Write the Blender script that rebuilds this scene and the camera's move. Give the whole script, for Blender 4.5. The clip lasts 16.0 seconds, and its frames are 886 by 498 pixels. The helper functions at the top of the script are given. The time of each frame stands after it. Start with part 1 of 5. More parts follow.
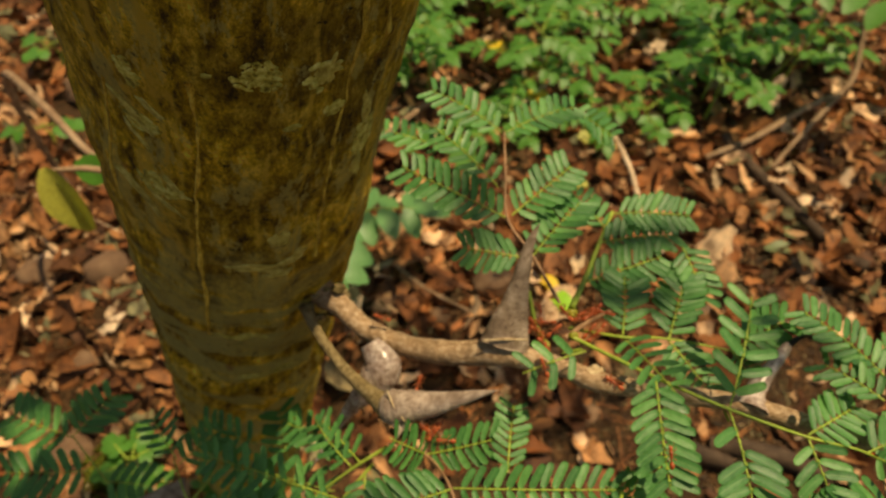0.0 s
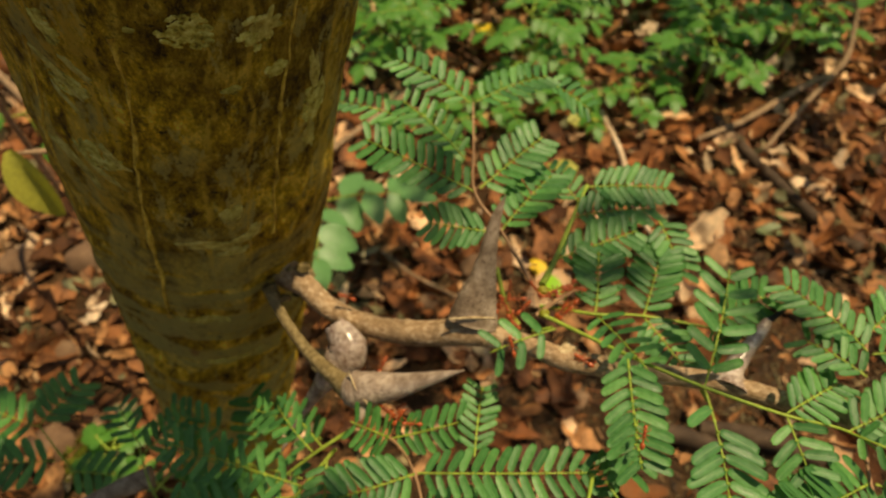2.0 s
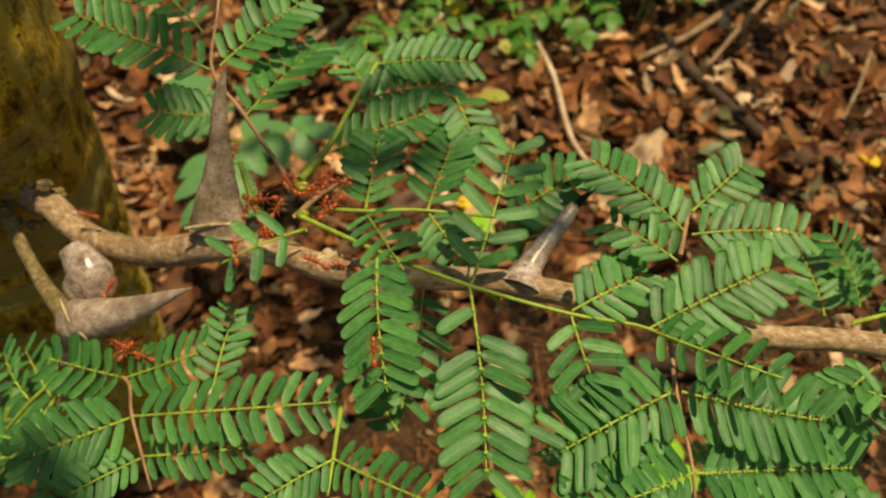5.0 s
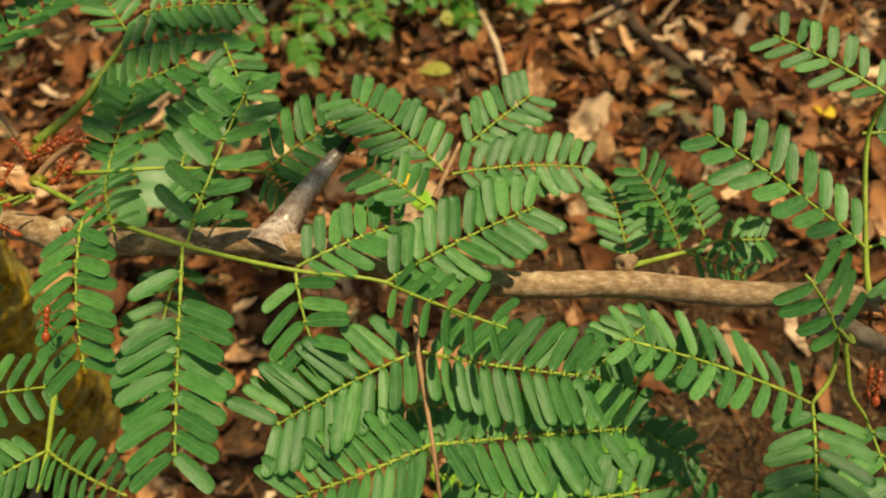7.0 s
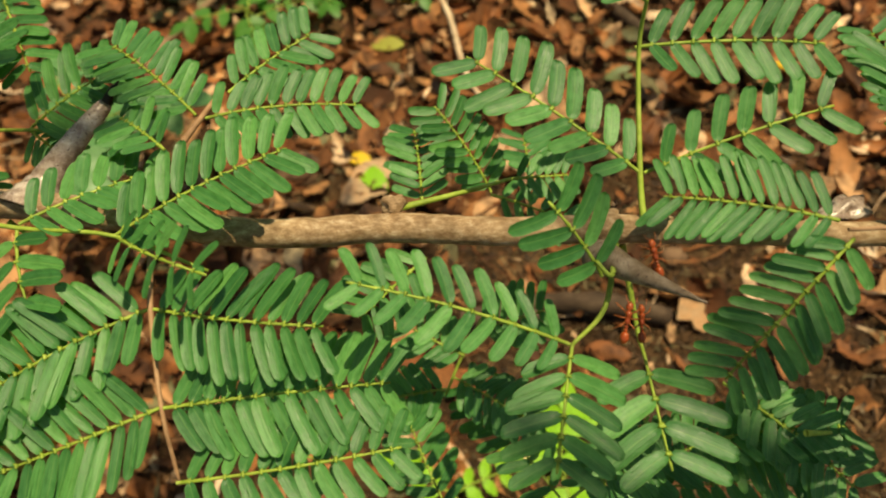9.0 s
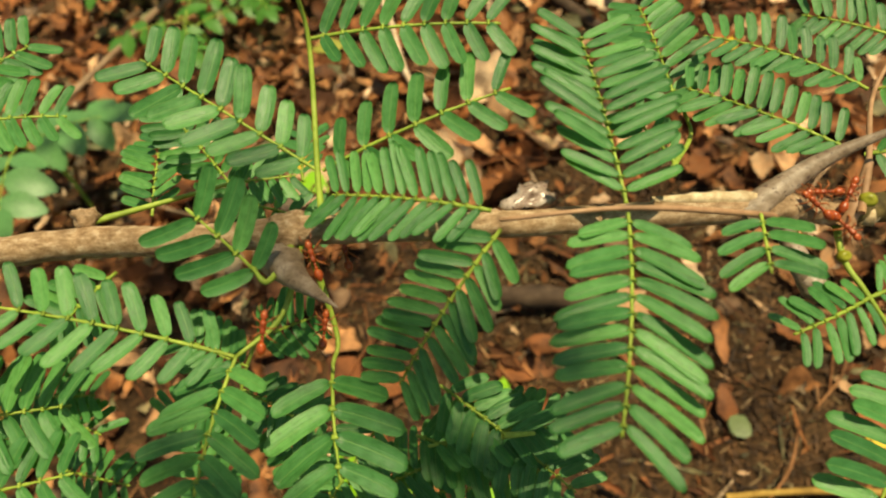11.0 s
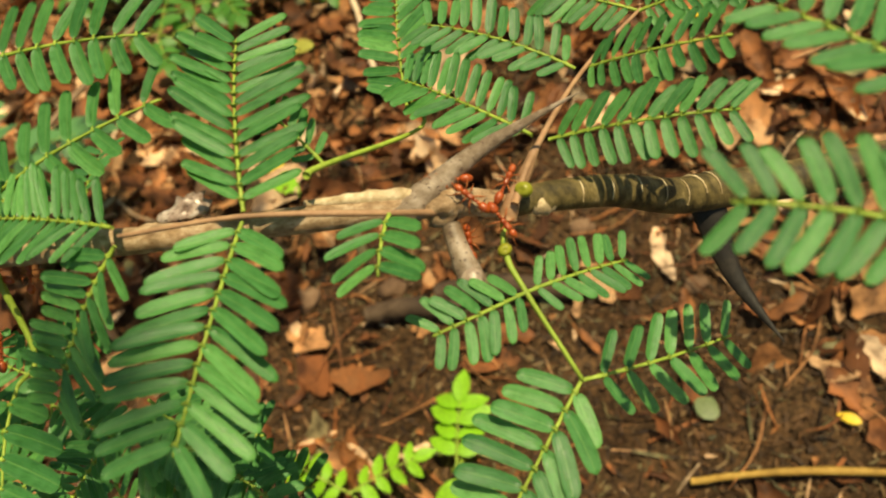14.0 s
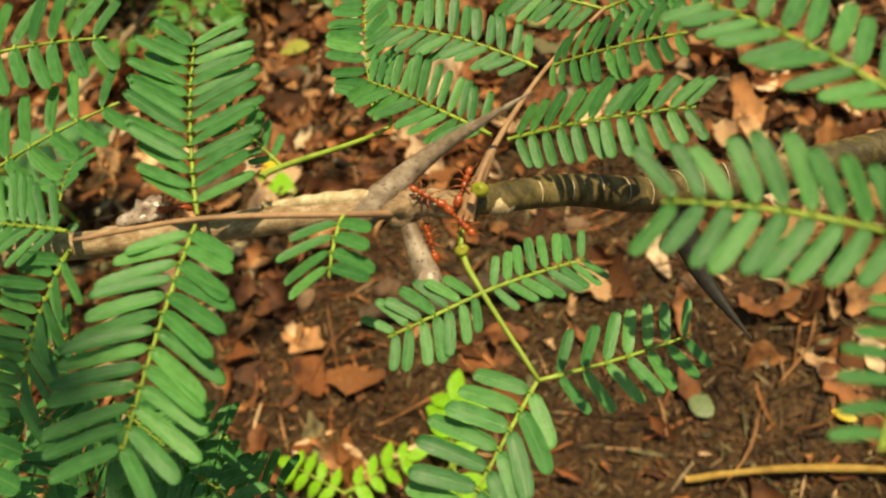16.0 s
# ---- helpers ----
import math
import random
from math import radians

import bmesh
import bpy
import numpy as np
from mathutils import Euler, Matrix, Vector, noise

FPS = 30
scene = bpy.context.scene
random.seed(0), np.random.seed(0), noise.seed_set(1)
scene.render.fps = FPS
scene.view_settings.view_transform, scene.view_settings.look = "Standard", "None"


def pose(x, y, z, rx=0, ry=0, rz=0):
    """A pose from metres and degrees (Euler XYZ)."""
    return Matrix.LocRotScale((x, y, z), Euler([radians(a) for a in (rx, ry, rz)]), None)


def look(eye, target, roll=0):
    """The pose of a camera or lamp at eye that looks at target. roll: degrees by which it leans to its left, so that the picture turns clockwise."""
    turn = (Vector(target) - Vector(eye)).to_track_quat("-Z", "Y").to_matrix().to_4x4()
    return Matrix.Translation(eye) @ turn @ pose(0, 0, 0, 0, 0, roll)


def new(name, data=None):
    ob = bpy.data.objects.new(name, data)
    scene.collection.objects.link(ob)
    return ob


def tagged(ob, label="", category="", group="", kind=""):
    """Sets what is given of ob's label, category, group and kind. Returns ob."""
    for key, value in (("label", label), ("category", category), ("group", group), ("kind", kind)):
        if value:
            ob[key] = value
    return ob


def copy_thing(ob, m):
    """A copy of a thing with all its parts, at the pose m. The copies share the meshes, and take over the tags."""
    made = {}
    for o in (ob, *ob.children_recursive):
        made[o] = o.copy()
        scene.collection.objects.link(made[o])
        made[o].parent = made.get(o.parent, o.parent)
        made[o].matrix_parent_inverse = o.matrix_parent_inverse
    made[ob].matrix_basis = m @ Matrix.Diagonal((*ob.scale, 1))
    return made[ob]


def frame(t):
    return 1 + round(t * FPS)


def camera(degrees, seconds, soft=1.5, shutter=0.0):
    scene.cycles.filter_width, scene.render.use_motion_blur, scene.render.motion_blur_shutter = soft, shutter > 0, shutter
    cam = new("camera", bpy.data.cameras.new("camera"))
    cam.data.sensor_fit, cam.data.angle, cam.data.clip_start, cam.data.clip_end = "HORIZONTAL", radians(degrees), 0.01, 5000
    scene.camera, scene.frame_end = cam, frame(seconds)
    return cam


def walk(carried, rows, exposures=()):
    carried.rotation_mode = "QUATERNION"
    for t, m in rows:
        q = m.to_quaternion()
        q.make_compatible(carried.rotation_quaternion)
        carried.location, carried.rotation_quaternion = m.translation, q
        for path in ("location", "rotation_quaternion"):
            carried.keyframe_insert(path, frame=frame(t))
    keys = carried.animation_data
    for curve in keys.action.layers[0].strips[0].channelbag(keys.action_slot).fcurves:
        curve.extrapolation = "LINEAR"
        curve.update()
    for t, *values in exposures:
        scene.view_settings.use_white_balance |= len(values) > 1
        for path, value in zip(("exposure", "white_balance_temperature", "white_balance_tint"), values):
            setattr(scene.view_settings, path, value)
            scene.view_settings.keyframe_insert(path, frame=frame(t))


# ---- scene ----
cam = camera(66.5, 16.0, 2.0)
PATH = [
    (0, (0.04174, 0.08050, 0.67575), (0.08399, 0.26634, 0.44406), 0.393),
    (0.5, (0.04371, 0.08049, 0.67517), (0.08587, 0.26605, 0.44325), 0.313),
    (1, (0.04581, 0.08077, 0.67257), (0.08800, 0.26567, 0.44012), 0.311),
    (1.5, (0.04890, 0.08100, 0.66797), (0.09105, 0.26477, 0.43463), 0.233),
    (2, (0.05524, 0.08078, 0.66250), (0.09754, 0.26317, 0.42810), 0.044),
    (2.5, (0.06391, 0.08076, 0.65474), (0.10624, 0.26099, 0.41867), -0.157),
    (3, (0.07500, 0.08014, 0.64343), (0.11707, 0.25763, 0.40526), -0.449),
    (3.5, (0.08627, 0.07782, 0.63578), (0.12873, 0.25199, 0.39524), -0.942),
    (4, (0.09992, 0.07523, 0.62892), (0.14283, 0.24635, 0.38628), -1.545),
    (4.5, (0.11677, 0.07352, 0.62001), (0.15924, 0.24251, 0.37581), -2.217),
    (5, (0.13563, 0.07243, 0.60925), (0.17666, 0.24036, 0.36406), -3.006),
    (5.5, (0.15392, 0.06985, 0.60006), (0.19351, 0.23703, 0.35413), -4.009),
    (6, (0.17058, 0.06560, 0.59382), (0.20914, 0.23192, 0.34714), -5.185),
    (6.5, (0.18710, 0.06128, 0.58810), (0.22456, 0.22680, 0.34072), -6.339),
    (7, (0.20264, 0.05741, 0.58150), (0.23914, 0.22193, 0.33330), -7.318),
    (7.5, (0.21695, 0.05356, 0.57440), (0.25271, 0.21670, 0.32519), -8.148),
    (8, (0.23271, 0.04846, 0.56922), (0.26714, 0.21048, 0.31909), -9.159),
    (8.5, (0.24603, 0.04300, 0.56488), (0.27835, 0.20439, 0.31407), -10.397),
    (9, (0.25586, 0.03832, 0.56006), (0.28576, 0.19943, 0.30877), -11.720),
    (9.5, (0.26906, 0.03450, 0.55537), (0.29701, 0.19537, 0.30370), -12.939),
    (10, (0.28721, 0.03073, 0.55142), (0.31405, 0.19143, 0.29951), -14.010),
    (10.5, (0.30445, 0.02515, 0.54857), (0.33081, 0.18630, 0.29690), -15.072),
    (11, (0.31880, 0.01871, 0.54607), (0.34466, 0.18055, 0.29480), -16.174),
    (11.5, (0.33311, 0.01443, 0.54254), (0.35750, 0.17635, 0.29117), -17.344),
    (12, (0.34734, 0.00933, 0.53952), (0.36882, 0.17229, 0.28856), -19.030),
    (12.5, (0.36083, 0.00349, 0.53673), (0.37758, 0.16811, 0.28648), -21.255),
    (13, (0.37260, -0.00063, 0.53348), (0.38368, 0.16473, 0.28340), -23.445),
    (13.5, (0.38102, -0.00329, 0.53214), (0.38852, 0.16232, 0.28210), -24.764),
    (14, (0.38669, -0.00556, 0.53105), (0.39254, 0.16041, 0.28121), -25.511),
    (14.5, (0.39058, -0.00755, 0.52923), (0.39546, 0.15890, 0.27969), -26.106),
    (15, (0.39280, -0.00814, 0.52883), (0.39689, 0.15842, 0.27935), -26.450),
    (15.5, (0.39401, -0.00824, 0.52906), (0.39770, 0.15813, 0.27945), -26.571),
    (16, (0.39450, -0.00863, 0.52906), (0.39842, 0.15773, 0.27944), -26.520),
]
walk(cam, [(t, look(eye, target, roll)) for t, eye, target, roll in PATH], [(0.0, 0.40, 10000, 8), (4.0, 0.42, 9400, 3), (8.2, 0.49, 9100, 1), (10.3, 0.68, 8900, -2), (16.0, 0.74, 8900, -2)])
cam.data.dof.use_dof = True
cam.data.dof.focus_distance, cam.data.dof.aperture_fstop = 0.154, 19.5

# ---- light ----
SUN = Vector((0.30, 0.0, 0.954)).normalized()          # towards the sun
world = bpy.data.worlds.new("world")
scene.world = world
world.use_nodes = True
sky = world.node_tree.nodes.new("ShaderNodeTexSky")
sky.sky_type = "NISHITA"
sky.sun_disc = False
sky.sun_elevation = math.asin(SUN.z)
sky.sun_rotation = math.atan2(SUN.x, SUN.y)
world.node_tree.links.new(sky.outputs[0], world.node_tree.nodes["Background"].inputs[0])
world.node_tree.nodes["Background"].inputs[1].default_value = 0.08
sun_data = bpy.data.lights.new("sun", "SUN")
sun_data.energy, sun_data.angle, sun_data.color = 4.2, radians(0.53), (1.0, 0.92, 0.76)
sun = new("sun", sun_data)
sun.matrix_basis = look(SUN * 5, (0, 0, 0))


# ---- materials ----
def material(name, rough=0.6, spec=0.4):
    m = bpy.data.materials.new(name)
    m.use_nodes = True
    t = m.node_tree
    b = t.nodes["Principled BSDF"]
    b.inputs["Roughness"].default_value = rough
    b.inputs["Specular IOR Level"].default_value = spec
    return m, t, b


def node(t, kind, **values):
    n = t.nodes.new(kind)
    for k, v in values.items():
        n.inputs[k].default_value = v
    return n


def ramp(t, source, stops):
    r = t.nodes.new("ShaderNodeValToRGB")
    e = r.color_ramp.elements
    while len(e) < len(stops):
        e.new(0.5)
    for el, (p, c) in zip(e, stops):
        el.position, el.color = p, (*c, 1)
    t.links.new(source, r.inputs[0])
    return r.outputs[0]


def mix(t, factor, a, b, kind="MIX"):
    m = t.nodes.new("ShaderNodeMix")
    m.data_type, m.blend_type = "RGBA", kind
    for socket, v in ((m.inputs[0], factor), (m.inputs[6], a), (m.inputs[7], b)):
        if isinstance(v, bpy.types.NodeSocket):
            t.links.new(v, socket)
        else:
            socket.default_value = v if not isinstance(v, tuple) else (*v, 1)
    return m.outputs[2]


def coords(t, scale=(1, 1, 1), kind="Object"):
    c = t.nodes.new("ShaderNodeTexCoord")
    m = node(t, "ShaderNodeMapping", Scale=scale)
    t.links.new(c.outputs[kind], m.inputs[0])
    return m.outputs[0]


def noise_at(t, where, scale, detail=4.0, rough=0.55):
    n = node(t, "ShaderNodeTexNoise", Scale=scale, Detail=detail, Roughness=rough)
    t.links.new(where, n.inputs["Vector"])
    return n.outputs["Fac"]


def bump(t, b, height, strength, distance):
    n = node(t, "ShaderNodeBump", Strength=strength, Distance=distance)
    t.links.new(height, n.inputs["Height"])
    t.links.new(n.outputs[0], b.inputs["Normal"])


def foliage(name, dark, light, glow, through_share=0.3, rough=0.42, island=False, spec=0.35):
    """A leaf surface: two greens by chance, blotches, fine grain, light that passes through."""
    m, t, b = material(name, rough, spec)
    if island:
        g = t.nodes.new("ShaderNodeNewGeometry").outputs["Random Per Island"]
    else:
        g = t.nodes.new("ShaderNodeObjectInfo").outputs["Random"]
    base = ramp(t, g, [(0.0, dark), (0.75, light), (1.0, tuple(min(1, c * 1.25) for c in light))])
    w = coords(t)
    spots = ramp(t, noise_at(t, w, 420.0, 5.0), [(0.35, (0.72, 0.74, 0.70)), (0.62, (1.06, 1.05, 1.0))])
    col = mix(t, 0.8, base, spots, "MULTIPLY")
    dust = ramp(t, noise_at(t, w, 1600.0, 2.0), [(0.66, (0, 0, 0)), (0.74, (1, 1, 1))])
    col = mix(t, mix(t, 0.12, (0, 0, 0), dust), col, (0.34, 0.36, 0.24))
    t.links.new(col, b.inputs["Base Color"])
    bump(t, b, noise_at(t, w, 900.0, 3.0), 0.35, 0.0004)
    tr = node(t, "ShaderNodeBsdfTranslucent")
    t.links.new(mix(t, 1.0, col, glow, "MULTIPLY"), tr.inputs["Color"])
    s = node(t, "ShaderNodeMixShader", Fac=through_share)
    t.links.new(b.outputs[0], s.inputs[1])
    t.links.new(tr.outputs[0], s.inputs[2])
    t.links.new(s.outputs[0], t.nodes["Material Output"].inputs[0])
    return m


def woody(name, stops, scale, stretch, rough=0.75, relief=0.0006, specks=None, kind="Object", turn=0.0, spec=0.25):
    """Bark or dry wood: grain drawn along one way, blotches, specks, relief."""
    m, t, b = material(name, rough, spec)
    w = coords(t, (1, 1, 1), kind)
    turned = node(t, "ShaderNodeMapping", Rotation=(0, 0, turn))
    t.links.new(w, turned.inputs[0])
    drawn = node(t, "ShaderNodeMapping", Scale=stretch)
    t.links.new(turned.outputs[0], drawn.inputs[0])
    grain = noise_at(t, drawn.outputs[0], scale, 10.0, 0.72)
    col = ramp(t, grain, stops)
    w2 = coords(t, (1, 1, 1), kind)
    blot = ramp(t, noise_at(t, w2, scale * 0.35, 3.0), [(0.3, (0.62, 0.6, 0.58)), (0.65, (1.1, 1.08, 1.05))])
    col = mix(t, 0.75, col, blot, "MULTIPLY")
    if specks:
        sp = ramp(t, noise_at(t, w2, scale * 6, 2.0), [(0.62, (0, 0, 0)), (0.67, (1, 1, 1))])
        col = mix(t, sp, col, specks)
    t.links.new(col, b.inputs["Base Color"])
    bump(t, b, grain, 0.8, relief)
    return m




def leaflet_material(name, island):
    """A leaflet: green by chance, pale midrib and rim, drawn-out streaks, blotches, a soft sheen."""
    m, t, b = material(name, 0.40, 0.36)
    if island:
        g = t.nodes.new("ShaderNodeNewGeometry").outputs["Random Per Island"]
    else:
        g = t.nodes.new("ShaderNodeObjectInfo").outputs["Random"]
    uv = t.nodes.new("ShaderNodeTexCoord").outputs["UV"]
    moved = node(t, "ShaderNodeVectorMath")
    moved.operation = "MULTIPLY_ADD"
    t.links.new(g, moved.inputs[0])
    moved.inputs[1].default_value = (37.0, 53.0, 0.0)
    t.links.new(uv, moved.inputs[2])
    base = ramp(t, g, [(0.0, (0.034, 0.142, 0.038)), (0.7, (0.062, 0.214, 0.055)), (1.0, (0.100, 0.285, 0.074))])
    drawn = node(t, "ShaderNodeMapping", Scale=(9.0, 1.8, 1.0))
    t.links.new(moved.outputs[0], drawn.inputs[0])
    streaks = noise_at(t, drawn.outputs[0], 1.0, 5.0, 0.6)
    col = mix(t, 0.8, base, ramp(t, streaks, [(0.34, (0.70, 0.74, 0.68)), (0.5, (1, 1, 1)), (0.66, (1.22, 1.16, 1.15))]), "MULTIPLY")
    wide = node(t, "ShaderNodeMapping", Scale=(2.2, 4.5, 1.0))
    t.links.new(moved.outputs[0], wide.inputs[0])
    blots = noise_at(t, wide.outputs[0], 1.0, 7.0, 0.7)
    col = mix(t, 0.75, col, ramp(t, blots, [(0.36, (0.66, 0.70, 0.62)), (0.5, (1, 1, 1)), (0.64, (1.18, 1.12, 1.2))]), "MULTIPLY")
    xyz = t.nodes.new("ShaderNodeSeparateXYZ")
    t.links.new(uv, xyz.inputs[0])
    rib_line = ramp(t, xyz.outputs[0], [(0.455, (0, 0, 0)), (0.5, (0.55, 0.55, 0.55)), (0.545, (0, 0, 0))])
    col = mix(t, rib_line, col, (0.15, 0.29, 0.085))
    rim = ramp(t, xyz.outputs[0], [(0.0, (0.3, 0.3, 0.3)), (0.06, (0, 0, 0)), (0.94, (0, 0, 0)), (1.0, (0.3, 0.3, 0.3))])
    col = mix(t, rim, col, (0.17, 0.23, 0.06))
    spots = ramp(t, noise_at(t, wide.outputs[0], 9.0, 2.0), [(0.70, (0, 0, 0)), (0.74, (0.5, 0.5, 0.5))])
    col = mix(t, spots, col, (0.28, 0.26, 0.14))
    t.links.new(col, b.inputs["Base Color"])
    t.links.new(ramp(t, blots, [(0.35, (0.30, 0.30, 0.30)), (0.65, (0.50, 0.50, 0.50))]), b.inputs["Roughness"])
    bump(t, b, streaks, 0.5, 0.0003)
    tr = node(t, "ShaderNodeBsdfTranslucent")
    t.links.new(mix(t, 1.0, col, (1.2, 1.6, 0.45), "MULTIPLY"), tr.inputs["Color"])
    s = node(t, "ShaderNodeMixShader", Fac=0.3)
    t.links.new(b.outputs[0], s.inputs[1])
    t.links.new(tr.outputs[0], s.inputs[2])
    t.links.new(s.outputs[0], t.nodes["Material Output"].inputs[0])
    return m


LEAF, LEAF_JOINED = leaflet_material("acacia_leaflet", False), leaflet_material("acacia_leaflet_mass", True)
BROADLEAF = foliage("undergrowth_leaf", (0.042, 0.150, 0.026), (0.088, 0.255, 0.042), (1.2, 1.5, 0.45), 0.4, 0.45, island=True)
PALEGREEN = foliage("pale_green_leaf", (0.075, 0.215, 0.075), (0.12, 0.29, 0.105), (1.2, 1.4, 0.5), 0.35, 0.4, island=True)
LIMELEAF = foliage("lime_seedling_leaf", (0.19, 0.47, 0.03), (0.29, 0.60, 0.04), (1.3, 1.3, 0.4), 0.45, 0.5, island=True)
OLDLEAF = foliage("yellowing_leaf", (0.30, 0.33, 0.06), (0.40, 0.38, 0.08), (1.2, 1.1, 0.4), 0.35, 0.5, island=True)
PALELEAF = foliage("pale_leaf", (0.10, 0.14, 0.055), (0.15, 0.19, 0.08), (1.2, 1.2, 0.5), 0.3, 0.5, island=True)
MOSS = foliage("moss", (0.06, 0.075, 0.012), (0.13, 0.14, 0.022), (1.1, 1.2, 0.4), 0.15, 0.9, island=True, spec=0.1)
YELLOW = foliage("yellow_leaf", (0.70, 0.42, 0.03), (0.80, 0.55, 0.05), (1.1, 1.0, 0.4), 0.3, 0.5, island=True)
STALK = woody("green_stalk", [(0.3, (0.15, 0.23, 0.030)), (0.55, (0.26, 0.35, 0.055)), (0.8, (0.42, 0.49, 0.13))], 260.0, (1, 1, 1), 0.5, 0.0001)
STALK_BROWN = woody("brown_stalk", [(0.3, (0.22, 0.115, 0.062)), (0.6, (0.36, 0.21, 0.12)), (0.8, (0.46, 0.31, 0.19))], 260.0, (1, 1, 1), 0.55, 0.0001)
TWIG = woody("branch_bark", [(0.30, (0.10, 0.054, 0.026)), (0.42, (0.225, 0.135, 0.072)), (0.54, (0.34, 0.228, 0.138)), (0.68, (0.54, 0.42, 0.30))], 620.0, (0.55, 1.0, 1.0), 0.6, 0.0004, (0.16, 0.095, 0.05), turn=0.47)
OLIVE_TWIG = woody("olive_twig", [(0.30, (0.06, 0.040, 0.016)), (0.45, (0.145, 0.102, 0.045)), (0.58, (0.24, 0.180, 0.090)), (0.72, (0.38, 0.30, 0.18))], 500.0, (1, 1, 1), 0.6, 0.0003)
THORN = woody("thorn_horn", [(0.30, (0.080, 0.052, 0.033)), (0.48, (0.185, 0.132, 0.092)), (0.68, (0.36, 0.285, 0.225))], 190.0, (1, 1, 1), 0.45, 0.00025, (0.07, 0.04, 0.03))
THORN_PALE = woody("thorn_pale", [(0.34, (0.14, 0.082, 0.062)), (0.48, (0.30, 0.222, 0.185)), (0.66, (0.55, 0.47, 0.42))], 230.0, (1, 1, 1), 0.24, 0.00015, (0.08, 0.05, 0.04), spec=0.5)
THORN_GREY = woody("thorn_grey", [(0.32, (0.12, 0.080, 0.058)), (0.48, (0.25, 0.185, 0.145)), (0.68, (0.44, 0.36, 0.30))], 210.0, (1, 1, 1), 0.36, 0.0002, (0.08, 0.05, 0.04), spec=0.4)
# near-black horn; on the thorn under the shoot it holds shade as colour
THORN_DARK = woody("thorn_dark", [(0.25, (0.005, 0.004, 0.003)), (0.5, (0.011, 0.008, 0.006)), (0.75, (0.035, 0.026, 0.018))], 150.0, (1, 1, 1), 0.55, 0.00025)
SHOOT_BARK = woody("shoot_bark", [(0.32, (0.022, 0.016, 0.007)), (0.45, (0.060, 0.044, 0.016)), (0.57, (0.130, 0.094, 0.036)), (0.72, (0.28, 0.21, 0.10))], 260.0, (1.2, 0.6, 0.6), 0.6, 0.0005)
CREAM = woody("cream_bark", [(0.32, (0.20, 0.125, 0.062)), (0.48, (0.43, 0.32, 0.19)), (0.66, (0.68, 0.56, 0.39))], 260.0, (1, 1, 1), 0.7, 0.0004)
BULB = woody("nectar_bulb", [(0.25, (0.11, 0.12, 0.012)), (0.5, (0.21, 0.21, 0.025)), (0.75, (0.34, 0.29, 0.05))], 120.0, (1, 1, 1), 0.3, 0.0001)
LICHEN = woody("lichen", [(0.36, (0.12, 0.085, 0.010)), (0.44, (0.32, 0.25, 0.035)), (0.52, (0.48, 0.40, 0.085)), (0.66, (0.68, 0.60, 0.20))], 380.0, (1, 1, 1), 0.85, 0.0008)
STICK = woody("dead_stick", [(0.25, (0.12, 0.07, 0.04)), (0.5, (0.24, 0.15, 0.09)), (0.75, (0.42, 0.30, 0.20))], 60.0, (1, 1, 1), 0.8, 0.0008)
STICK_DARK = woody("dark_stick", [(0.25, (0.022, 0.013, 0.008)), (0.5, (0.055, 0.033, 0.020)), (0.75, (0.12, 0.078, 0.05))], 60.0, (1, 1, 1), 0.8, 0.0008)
STICK_PALE = woody("pale_stick", [(0.25, (0.32, 0.20, 0.12)), (0.5, (0.50, 0.36, 0.24)), (0.75, (0.68, 0.56, 0.42))], 60.0, (1, 1, 1), 0.7, 0.0005)
STICK_OCHRE = woody("ochre_stick", [(0.25, (0.14, 0.075, 0.015)), (0.5, (0.30, 0.175, 0.04)), (0.75, (0.46, 0.31, 0.09))], 60.0, (1, 1, 1), 0.7, 0.0005)
STONE = woody("field_stone", [(0.25, (0.07, 0.038, 0.022)), (0.5, (0.15, 0.085, 0.050)), (0.75, (0.24, 0.15, 0.09))], 40.0, (1, 1, 1), 0.85, 0.001)


